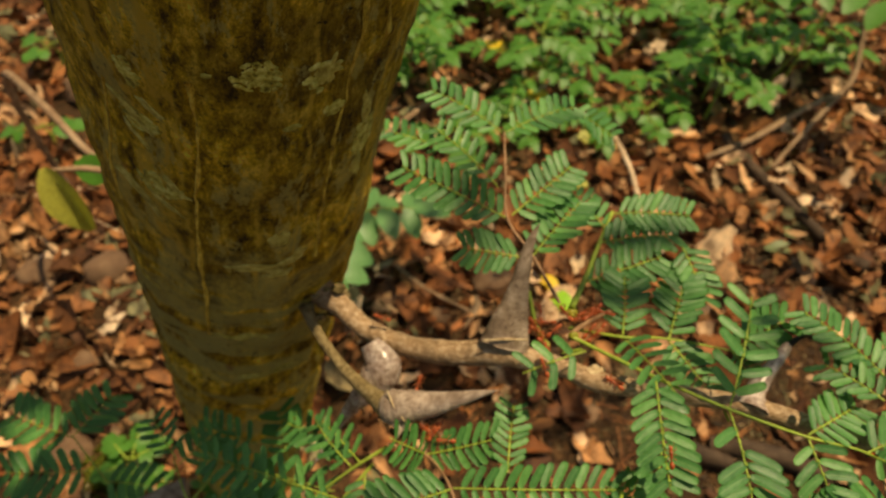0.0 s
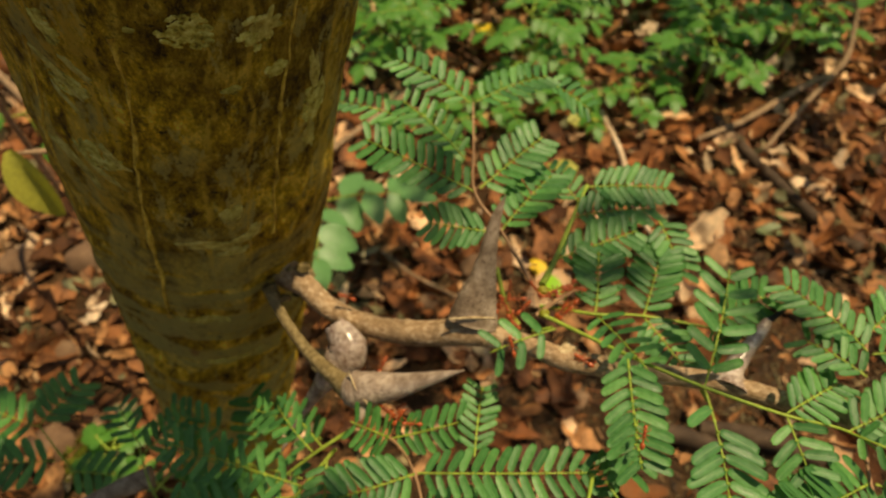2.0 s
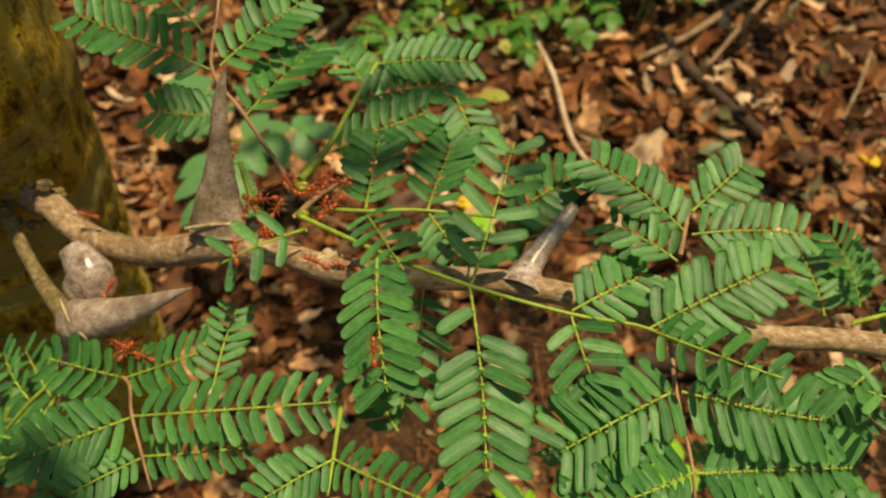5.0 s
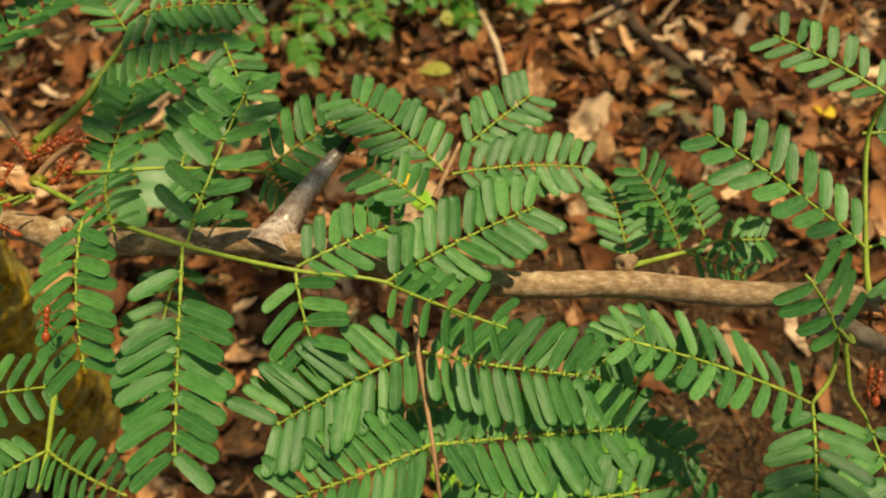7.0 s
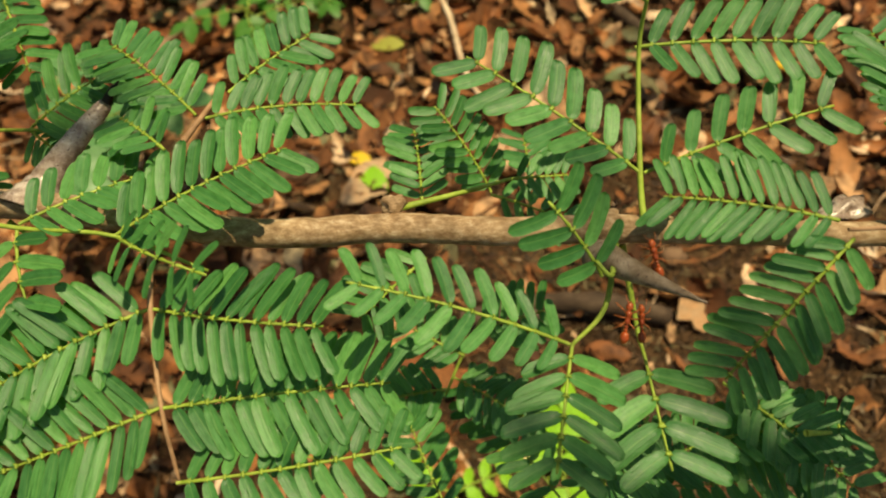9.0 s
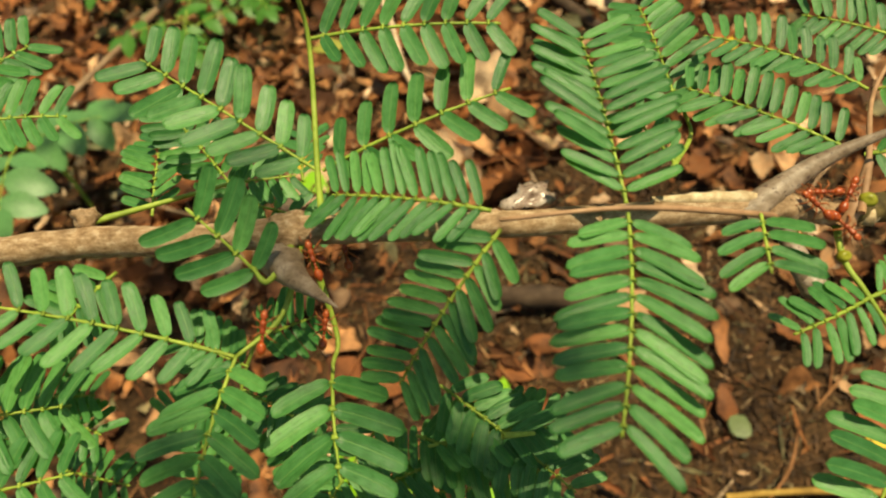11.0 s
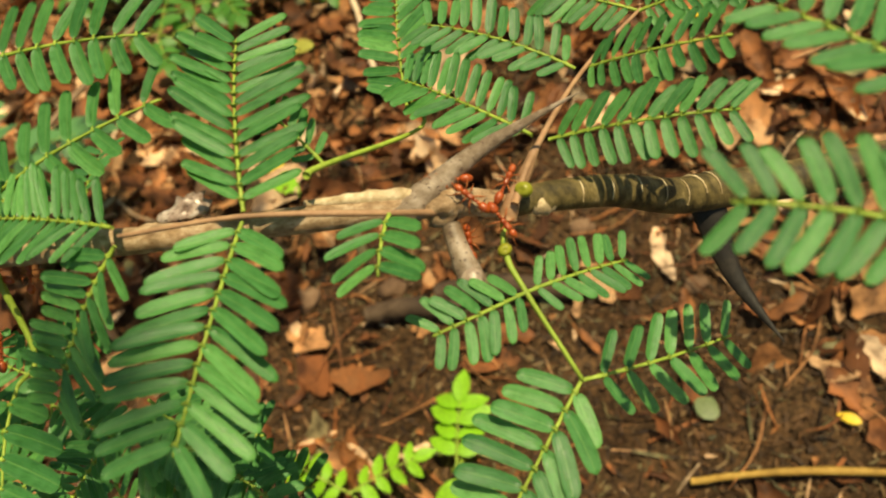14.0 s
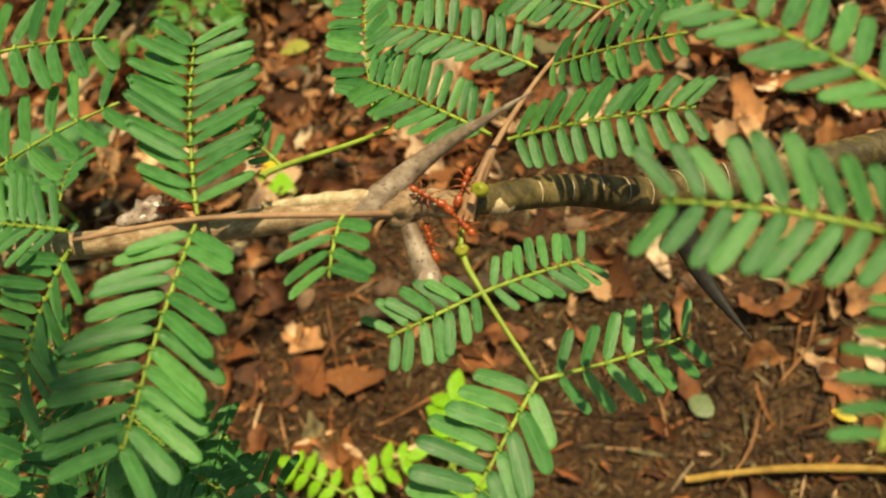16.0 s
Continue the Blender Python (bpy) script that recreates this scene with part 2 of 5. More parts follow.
def trunk_material():
    m, t, b = material("trunk_bark", 0.78, 0.2)
    w = coords(t)
    fine = noise_at(t, coords(t, (1, 1, 0.5)), 150.0, 12.0, 0.80)
    col = ramp(t, fine, [(0.38, (0.060, 0.032, 0.002)), (0.45, (0.27, 0.166, 0.009)), (0.52, (0.51, 0.335, 0.022)), (0.60, (0.82, 0.60, 0.11))])
    broad = ramp(t, noise_at(t, w, 21.0, 6.0, 0.65), [(0.40, (0.56, 0.47, 0.32)), (0.49, (1.10, 1.0, 0.80)), (0.60, (1.65, 1.52, 1.25))])
    col = mix(t, 0.9, col, broad, "MULTIPLY")
    mottle = ramp(t, noise_at(t, w, 420.0, 8.0, 0.8), [(0.36, (0.40, 0.35, 0.27)), (0.47, (1.0, 0.97, 0.90)), (0.62, (1.25, 1.22, 1.15))])
    col = mix(t, 0.85, col, mottle, "MULTIPLY")
    # pale scuffs that slant across the bark
    slant = node(t, "ShaderNodeMapping", Scale=(60, 60, 26), Rotation=(0.5, 0.3, 0.2))
    t.links.new(w, slant.inputs[0])
    scuffs = noise_at(t, slant.outputs[0], 1.0, 10.0, 0.74)
    scuff = ramp(t, scuffs, [(0.535, (0, 0, 0)), (0.56, (1, 1, 1))])
    col = mix(t, mix(t, 0.55, (0, 0, 0), scuff), col, (0.70, 0.55, 0.16))
    # small dark cracks, drawn out along the same slant
    crack = node(t, "ShaderNodeMapping", Scale=(330, 330, 150), Rotation=(0.5, 0.3, 0.2))
    t.links.new(w, crack.inputs[0])
    cracks = ramp(t, noise_at(t, crack.outputs[0], 1.0, 3.0, 0.6), [(0.66, (0, 0, 0)), (0.70, (1, 1, 1))])
    col = mix(t, mix(t, 0.7, (0, 0, 0), cracks), col, (0.05, 0.03, 0.004))
    # narrow ochre ridges that run up the trunk, wandering a little
    bend = node(t, "ShaderNodeTexNoise", Scale=40.0, Detail=6.0, Roughness=0.65)
    t.links.new(w, bend.inputs["Vector"])
    shift = node(t, "ShaderNodeVectorMath")
    shift.operation = "MULTIPLY_ADD"
    t.links.new(bend.outputs["Color"], shift.inputs[0])
    shift.inputs[1].default_value = (0.009, 0.009, 0.0)
    t.links.new(w, shift.inputs[2])
    long = node(t, "ShaderNodeMapping", Scale=(48, 48, 1.6))
    t.links.new(shift.outputs[0], long.inputs[0])
    wav = node(t, "ShaderNodeTexNoise", Scale=1.0, Detail=1.0, Roughness=0.4)
    t.links.new(long.outputs[0], wav.inputs["Vector"])
    streak = ramp(t, wav.outputs["Fac"], [(0.590, (0, 0, 0)), (0.604, (1, 1, 1)), (0.626, (1, 1, 1)), (0.642, (0, 0, 0))])
    worn = ramp(t, noise_at(t, w, 130.0, 5.0, 0.7), [(0.40, (0.15, 0.15, 0.15)), (0.55, (0.95, 0.95, 0.95))])
    col = mix(t, mix(t, 1.0, streak, worn, "MULTIPLY"), col, (0.78, 0.48, 0.06))
    # pale level bands low on the trunk
    level = node(t, "ShaderNodeMapping", Scale=(9, 9, 95))
    t.links.new(shift.outputs[0], level.inputs[0])
    bands = ramp(t, noise_at(t, level.outputs[0], 1.0, 4.0, 0.6), [(0.49, (0, 0, 0)), (0.55, (1, 1, 1))])
    xyz = t.nodes.new("ShaderNodeSeparateXYZ")
    t.links.new(w, xyz.inputs[0])
    low = ramp(t, xyz.outputs[2], [(0.44, (0.85, 0.85, 0.85)), (0.52, (0, 0, 0))])
    col = mix(t, mix(t, 1.0, bands, low, "MULTIPLY"), col, (0.46, 0.37, 0.11))
    red = ramp(t, noise_at(t, w, 60.0, 4.0), [(0.68, (0, 0, 0)), (0.73, (1, 1, 1))])
    col = mix(t, mix(t, 0.55, (0, 0, 0), red), col, (0.30, 0.06, 0.02))
    pits = ramp(t, noise_at(t, coords(t, (1, 1, 2.2)), 170.0, 6.0, 0.65), [(0.33, (1, 1, 1)), (0.37, (0, 0, 0))])
    col = mix(t, mix(t, 0.85, (0, 0, 0), pits), col, (0.02, 0.013, 0.004))
    t.links.new(col, b.inputs["Base Color"])
    add = t.nodes.new("ShaderNodeMath")
    add.operation = "ADD"
    t.links.new(fine, add.inputs[0])
    t.links.new(scuffs, add.inputs[1])
    bump(t, b, add.outputs[0], 1.0, 0.006)
    return m


def soil_material():
    m, t, b = material("soil", 0.95, 0.15)
    w = coords(t)
    n1 = noise_at(t, w, 9.0, 10.0, 0.72)
    col = ramp(t, n1, [(0.3, (0.018, 0.010, 0.005)), (0.5, (0.050, 0.027, 0.013)), (0.68, (0.105, 0.060, 0.030))])
    crumbs = ramp(t, noise_at(t, w, 220.0, 3.0), [(0.36, (0.40, 0.38, 0.36)), (0.5, (1, 1, 1)), (0.64, (1.7, 1.55, 1.4))])
    col = mix(t, 0.9, col, crumbs, "MULTIPLY")
    t.links.new(col, b.inputs["Base Color"])
    bump(t, b, noise_at(t, w, 130.0, 8.0, 0.7), 1.0, 0.006)
    return m


def litter_material(name, stops):
    m, t, b = material(name, 0.65, 0.25)
    g = t.nodes.new("ShaderNodeNewGeometry").outputs["Random Per Island"]
    inf = t.nodes.new("ShaderNodeObjectInfo").outputs["Random"]
    s = t.nodes.new("ShaderNodeMath")
    s.operation = "ADD"
    t.links.new(g, s.inputs[0])
    t.links.new(inf, s.inputs[1])
    fr = t.nodes.new("ShaderNodeMath")
    fr.operation = "FRACT"
    t.links.new(s.outputs[0], fr.inputs[0])
    col = ramp(t, fr.outputs[0], stops)
    w = coords(t)
    blot = ramp(t, noise_at(t, w, 60.0, 6.0), [(0.36, (0.26, 0.22, 0.19)), (0.5, (0.9, 0.88, 0.86)), (0.62, (1.4, 1.32, 1.22))])
    col = mix(t, 0.85, col, blot, "MULTIPLY")
    rusty = ramp(t, noise_at(t, w, 5.0, 2.0), [(0.42, (1.10, 0.92, 0.78)), (0.58, (1.0, 0.98, 0.96))])
    col = mix(t, 0.8, col, rusty, "MULTIPLY")
    t.links.new(col, b.inputs["Base Color"])
    bump(t, b, noise_at(t, w, 320.0, 5.0), 0.6, 0.0012)
    tr = node(t, "ShaderNodeBsdfTranslucent")
    t.links.new(col, tr.inputs["Color"])
    sh = node(t, "ShaderNodeMixShader", Fac=0.15)
    t.links.new(b.outputs[0], sh.inputs[1])
    t.links.new(tr.outputs[0], sh.inputs[2])
    t.links.new(sh.outputs[0], t.nodes["Material Output"].inputs[0])
    return m


TRUNK, SOIL = trunk_material(), soil_material()
LITTER = litter_material("dry_leaf", [(0.0, (0.064, 0.026, 0.011)), (0.3, (0.145, 0.056, 0.022)), (0.55, (0.240, 0.098, 0.039)), (0.76, (0.34, 0.172, 0.078)), (0.87, (0.50, 0.33, 0.20)), (0.93, (0.64, 0.49, 0.36)), (0.955, (0.17, 0.16, 0.09)), (1.0, (0.11, 0.12, 0.065))])
CRUMBS = litter_material("leaf_mould", [(0.0, (0.020, 0.011, 0.006)), (0.3, (0.044, 0.024, 0.010)), (0.55, (0.080, 0.042, 0.018)), (0.78, (0.130, 0.072, 0.034)), (0.88, (0.085, 0.085, 0.045)), (0.97, (0.21, 0.145, 0.08)), (1.0, (0.06, 0.052, 0.025))])


# ---- building helpers ----
def mesh(name, verts, faces, mat, smooth=True):
    me = bpy.data.meshes.new(name)
    me.from_pydata([tuple(v) for v in verts], [], faces)
    me.materials.append(mat)
    if smooth:
        me.polygons.foreach_set("use_smooth", [True] * len(me.polygons))
    me.update()
    return me


def part(name, me, parent, label=""):
    """Links a mesh as one object under a thing or under a part; the mesh is in world space."""
    ob = new(name, me)
    ob.parent = parent
    if parent.parent is None:
        ob.matrix_parent_inverse = parent.matrix_basis.inverted()
    return tagged(ob, label)


def thing(name, at, label, category, group="", kind=""):
    ob = new(name)
    ob.empty_display_size = 0.01
    ob.matrix_basis = Matrix.Translation(at)
    return tagged(ob, label, category, group, kind)


def spline(points, steps):
    """Points on a smooth curve through the given ones."""
    p = [Vector(q) for q in points]
    if len(p) < 3:
        return [p[0].lerp(p[-1], i / steps) for i in range(steps + 1)]
    e = [p[0] * 2 - p[1]] + p + [p[-1] * 2 - p[-2]]
    out = []
    for i in range(1, len(e) - 2):
        for k in range(steps):
            u = k / steps
            a, b, c, d = e[i - 1], e[i], e[i + 1], e[i + 2]
            out.append(0.5 * (2 * b + (c - a) * u + (2 * a - 5 * b + 4 * c - d) * u * u + (3 * b - a - 3 * c + d) * u ** 3))
    return out + [p[-1]]


def radius_at(radii, u):
    k = u * (len(radii) - 1)
    i = min(int(k), len(radii) - 2)
    return radii[i] + (radii[i + 1] - radii[i]) * (k - i)


def tube(points, radii, sides=8, steps=6, rough=0.0, flat=1.0, seed=0, across=None):
    """Vertices and faces of a tapered, closed tube along a smooth curve. rough: uneven share of the radius."""
    line = spline(points, steps)
    verts, faces = [], []
    side = None
    for i, q in enumerate(line):
        d = (line[min(i + 1, len(line) - 1)] - line[max(i - 1, 0)]).normalized()
        if side is None:
            side = Vector(across) if across else d.orthogonal().normalized()
        side = (side - d * side.dot(d)).normalized()
        up = d.cross(side)
        r = radius_at(radii, i / (len(line) - 1))
        for k in range(sides):
            a = 2 * math.pi * k / sides
            v = side * math.cos(a) + up * math.sin(a) * flat
            w = r
            if rough:
                w *= 1 + rough * noise.noise((q + v * r) * (0.9 / max(r, 1e-4)) + Vector((seed, 0, 0)))
            verts.append(q + v * w)
    n = len(line)
    for i in range(n - 1):
        for k in range(sides):
            a, b = i * sides + k, i * sides + (k + 1) % sides
            faces.append((a, b, b + sides, a + sides))
    verts += [line[0], line[-1]]
    for k in range(sides):
        faces.append((k, len(verts) - 2, (k + 1) % sides)[::-1])
        faces.append(((n - 1) * sides + k, (n - 1) * sides + (k + 1) % sides, len(verts) - 1))
    return verts, faces


def joined(pieces):
    verts, faces = [], []
    for v, f in pieces:
        o = len(verts)
        verts += list(v)
        faces += [tuple(i + o for i in face) for face in f]
    return verts, faces


# ---- the acacia ----
AXIS = Vector((0.1996, -0.1520, 1.0)).normalized()
AXIS_POINT = Vector((0.0004, 0.3107, 0.4500))


def axis_at(z):
    return AXIS_POINT + AXIS * ((z - AXIS_POINT.z) / AXIS.z)


tree = thing("acacia_tree", axis_at(0.0), "leaning young bullhorn acacia with swollen thorns and feathery leaves", "tree")


TRUNK_FRAME = Matrix.Translation(axis_at(0.0)) @ AXIS.to_track_quat("Z", "Y").to_matrix().to_4x4()


def trunk_radius(z):
    """The trunk widens a little up to breast height, flares at its foot and thins above."""
    return 0.0403 + 0.0268 * min(z, 0.78) - 0.009 * max(0, z - 0.85) + 0.012 * math.exp(-max(z, 0) / 0.03)


def build_trunk():
    """The trunk in its own space: z runs along it from the ground."""
    verts, faces = [], []
    sides, rings = 128, 300
    for i in range(rings):
        z = -0.06 + 0.90 * i / 220 if i < 220 else 0.84 + 1.6 * (i - 219) / 80
        r = trunk_radius(z)
        belt = math.exp(-((z - 0.26) / 0.15) ** 2)
        for k in range(sides):
            a = 2 * math.pi * k / sides
            v = Vector((math.cos(a), math.sin(a), 0))
            p = v * r + Vector((0, 0, z))
            h = 0.0020 * noise.fractal(p * 24, 0.8, 2.1, 5) + 0.0014 * noise.noise(Vector((v.x * 5, v.y * 5, z * 3)))
            h += 0.0018 * belt * math.sin(z * 300 + 6 * noise.noise(Vector((v.x * 2, v.y * 2, z * 12))))
            verts.append(p + v * h)
    for i in range(rings - 1):
        for k in range(sides):
            a, b = i * sides + k, i * sides + (k + 1) % sides
            faces.append((a, b, b + sides, a + sides))
    return verts, faces


trunk = part("trunk", mesh("trunk", *build_trunk(), TRUNK), tree, "olive-brown bark with pale lichen patches and ochre streaks")
trunk.matrix_basis = TRUNK_FRAME

def bark_point(a, z, lift):
    """A point on the bark in the trunk's own space: angle, height, and lift over the bark."""
    v = Vector((math.cos(a), math.sin(a), 0))
    p = v * trunk_radius(z) + Vector((0, 0, z))
    h = 0.0020 * noise.fractal(p * 24, 0.8, 2.1, 5) + 0.0014 * noise.noise(Vector((v.x * 5, v.y * 5, z * 3)))
    h += 0.0018 * math.exp(-((z - 0.26) / 0.15) ** 2) * math.sin(z * 300 + 6 * noise.noise(Vector((v.x * 2, v.y * 2, z * 12))))
    return p + v * (h + lift)


def lichen(at, wide, tall, seed, label="ragged pale lichen patch of small crusts"):
    """Thin broken crusts that follow the bark: at is a point on the trunk's face."""
    rng = random.Random(seed)
    q = TRUNK_FRAME.inverted() @ Vector(at)
    a0, z0 = math.atan2(q.y, q.x), q.z
    verts, faces = [], []
    for c in range(max(3, int(wide * tall * 3.2e6))):
        b, d = rng.uniform(0, 6.283), math.sqrt(rng.random())
        ac, zc = a0 + math.cos(b) * d * wide / 0.052, z0 + math.sin(b) * d * tall
        r, n, o = rng.uniform(0.0004, 0.0015) * (1.3 - 0.6 * d), 12, len(verts)
        verts.append(bark_point(ac, zc, 0.00022))
        for ring, lift in ((0.6, 0.0002), (1.0, -0.0002)):
            for k in range(n):
                w = 2 * math.pi * k / n
                reach = r * ring * (1 + 0.7 * noise.noise(Vector((math.cos(w) * 1.6 + c * 3.1, math.sin(w) * 1.6, seed * 2.3))))
                verts.append(bark_point(ac + math.cos(w) * reach * 1.3 / 0.052, zc + math.sin(w) * reach, lift))
        for k in range(n):
            faces += [(o, o + 1 + k, o + 1 + (k + 1) % n), (o + 1 + k, o + 1 + n + k, o + 1 + n + (k + 1) % n, o + 1 + (k + 1) % n)]
    part("lichen_patch", mesh("lichen_patch", verts, faces, LICHEN), trunk, label)


for k, (at, wide, tall) in enumerate([((0.0264, 0.2369, 0.5662), 0.0060, 0.0052), ((0.0425, 0.2406, 0.5610), 0.0040, 0.0055), ((0.0321, 0.2416, 0.5445), 0.0022, 0.0014),
                                      ((-0.0123, 0.2515, 0.5457), 0.0070, 0.0040), ((-0.0136, 0.2536, 0.5182), 0.0080, 0.0050),
                                      ((0.0536, 0.2585, 0.5235), 0.0050, 0.0090), ((-0.0149, 0.2665, 0.4029), 0.0140, 0.0030), ((-0.0110, 0.2753, 0.3537), 0.0150, 0.0028),
                                      ((0.0139, 0.2376, 0.5689), 0.0012, 0.0012), ((-0.0071, 0.2467, 0.5670), 0.0030, 0.0060), ((0.0452, 0.2455, 0.5460), 0.0034, 0.0030)]):
    lichen(at, wide, tall, k + 1)

STAIN = woody("smooth_bark", [(0.34, (0.20, 0.138, 0.020)), (0.47, (0.36, 0.275, 0.055)), (0.62, (0.56, 0.46, 0.14))], 330.0, (1, 1, 1), 0.7, 0.0003)


def stain(at, wide, tall, turn, seed):
    """A pale worn patch with a ragged outline that lies close on the bark, slanted by turn."""
    q = TRUNK_FRAME.inverted() @ Vector(at)
    a0, z0, c, d = math.atan2(q.y, q.x), q.z, math.cos(radians(turn)), math.sin(radians(turn))
    n, rings = 56, 7
    verts, faces = [bark_point(a0, z0, 0.0004)], []
    for j in range(1, rings + 1):
        for k in range(n):
            w = 2 * math.pi * k / n
            out = Vector((math.cos(w), math.sin(w), seed * 3.7))
            reach = j / rings * (1 + 0.55 * noise.fractal(out * 1.7, 0.7, 2.0, 6))
            x, y = out.x * wide * reach, out.y * tall * reach
            verts.append(bark_point(a0 + (x * c - y * d) / 0.056, z0 + x * d + y * c, 0.0004 if j < rings else -0.0003))
    for k in range(n):
        faces.append((0, 1 + k, 1 + (k + 1) % n))
        for j in range(rings - 1):
            o = 1 + j * n
            faces.append((o + k, o + n + k, o + n + (k + 1) % n, o + (k + 1) % n))
    part("worn_patch", mesh("worn_patch", verts, faces, STAIN), trunk, "pale smooth worn patch of bark")


for seed, (at, wide, tall, turn) in enumerate([((0.0067, 0.2548, 0.4661), 0.0125, 0.0036, -8),
                                               ((0.0209, 0.2562, 0.4685), 0.0075, 0.004, 35),
                                               ((0.018, 0.2521, 0.4836), 0.005, 0.0034, 60),
                                               ((-0.0145, 0.2527, 0.5495), 0.0085, 0.0016, -42),
                                               ((-0.0056, 0.2465, 0.5537), 0.005, 0.0014, -45),
                                               ((-0.0226, 0.2605, 0.5103), 0.012, 0.0022, -48),
                                               ((-0.0141, 0.2546, 0.5098), 0.008, 0.0016, -40),
                                               ((-0.0153, 0.254, 0.5395), 0.007, 0.0012, -40),
                                               ((-0.0083, 0.2508, 0.5195), 0.006, 0.0011, -50),
                                               ((0.045, 0.2412, 0.5621), 0.005, 0.005, 20),
                                               ((0.0131, 0.2566, 0.4596), 0.006, 0.0026, 20),
                                               ((0.05, 0.2606, 0.5087), 0.003, 0.009, 10),
                                               ((0.0556, 0.2551, 0.537), 0.002, 0.008, 8)]):
    stain(at, wide, tall, turn, seed + 1)

OCHRE_BARK = woody("ochre_bark", [(0.36, (0.15, 0.085, 0.010)), (0.47, (0.46, 0.29, 0.035)), (0.60, (0.74, 0.50, 0.09))], 420.0, (1, 1, 0.4), 0.8, 0.0008)


def ridge(points, wide, seed):
    """A low ochre ridge that runs up the bark through the given points of the trunk's face."""
    rng = random.Random(seed)
    inward = TRUNK_FRAME.inverted()
    line = []
    for p in spline([Vector(p) for p in points], 10):
        q = inward @ Vector(p)
        a = math.atan2(q.y, q.x) + 0.020 * noise.fractal(Vector((q.z * 60, seed * 5.0, 0)), 0.8, 2.0, 4)
        v = Vector((math.cos(a), math.sin(a), 0))
        w = v * trunk_radius(q.z) + Vector((0, 0, q.z))
        h = 0.0020 * noise.fractal(w * 24, 0.8, 2.1, 5) + 0.0014 * noise.noise(Vector((v.x * 5, v.y * 5, q.z * 3)))
        line.append(w + v * (h - 0.0002))
    radii = [wide * max(0.25, 0.62 + 0.26 * rng.gauss(0, 1)) for _ in range(26)]
    part("bark_ridge", mesh("bark_ridge", *tube(line, radii, 10, 1, 0.3, seed=seed), OCHRE_BARK), trunk, "narrow ochre ridge in the bark")


for seed, wide, points in ((1, 0.0013, [(0.0094, 0.2390, 0.5669), (0.0067, 0.2414, 0.5528), (0.0035, 0.2443, 0.5362), (-0.0029, 0.2488, 0.5165), (-0.0082, 0.2532, 0.4935), (-0.0145, 0.2584, 0.4663), (-0.0211, 0.2644, 0.4329), (-0.0266, 0.2693, 0.4070)]),
                           (2, 0.0014, [(0.0586, 0.2390, 0.5933), (0.0565, 0.2434, 0.5743), (0.0489, 0.2470, 0.5472), (0.0441, 0.2494, 0.5309), (0.0399, 0.2527, 0.5114), (0.0353, 0.2572, 0.4879), (0.0289, 0.2612, 0.4616)]),
                           (3, 0.0010, [(-0.0177, 0.2557, 0.5595), (-0.0252, 0.2633, 0.5320), (-0.0329, 0.2713, 0.5007), (-0.0442, 0.2840, 0.4575), (-0.0415, 0.2716, 0.4357)]),
                           (4, 0.0012, [(0.0658, 0.2440, 0.5925), (0.0629, 0.2489, 0.5718), (0.0600, 0.2506, 0.5601)])):
    ridge(points, wide, seed)

BRANCH = [(0.0100, 0.2960, 0.4170), (0.0274, 0.2741, 0.4176), (0.0351, 0.2650, 0.4174), (0.0431, 0.2529, 0.4157), (0.0538, 0.2421, 0.4171), (0.0666, 0.2320, 0.4208), (0.0813, 0.2228, 0.4271),
          (0.0973, 0.2144, 0.4352), (0.1084, 0.2078, 0.4369), (0.1192, 0.2009, 0.4381), (0.1292, 0.1929, 0.4381), (0.1540, 0.1815, 0.4392), (0.1828, 0.1688, 0.4398), (0.2306, 0.1377, 0.4406), (0.2621, 0.1270, 0.4372),
          (0.2840, 0.1150, 0.4385), (0.3061, 0.1058, 0.4382), (0.3440, 0.0872, 0.4380), (0.3907, 0.0713, 0.4307), (0.4040, 0.0655, 0.4272)]
BRANCH_R = [0.0100, 0.0068, 0.0052, 0.0048, 0.0048, 0.0051, 0.0054, 0.0053, 0.0045, 0.0038, 0.0043, 0.0037, 0.0036, 0.0033, 0.0034, 0.0031, 0.0030, 0.0026, 0.0026, 0.0027]
part("branch", mesh("branch", *tube(BRANCH, BRANCH_R, 24, 16, 0.09, seed=3), TWIG), tree, "pale tan knobbly branch with scarred bark")
SHOOT = [(0.4020, 0.0662, 0.4276), (0.4085, 0.0655, 0.4255), (0.4250, 0.0655, 0.4150), (0.4400, 0.0655, 0.4010), (0.4530, 0.0665, 0.3920), (0.4700, 0.0615, 0.3890), (0.4900, 0.0545, 0.3900), (0.54, 0.038, 0.392), (0.60, 0.018, 0.395)]
shoot = part("dark_shoot", mesh("dark_shoot", *tube(SHOOT, [0.0027, 0.0029, 0.0033, 0.0040, 0.0046, 0.0044, 0.0041, 0.0036, 0.003], 24, 18, 0.06, seed=9), SHOOT_BARK), tree, "olive-brown young shoot with pale ring scars")


def scar(at, towards, r, start, sweep, wide=0.00032):
    """A thin cream ring scar that runs part of the way round the shoot."""
    d = Vector(towards).normalized()
    side = d.cross(Vector((0, 0, 1))).normalized()
    up = side.cross(d)
    line = [Vector(at) + (side * math.cos(radians(start + sweep * k / 6)) + up * math.sin(radians(start + sweep * k / 6))) * r for k in range(7)]
    part("ring_scar", mesh("ring_scar", *tube(line, [wide * 0.4, wide, wide * 0.4], 5, 1), CREAM), shoot)


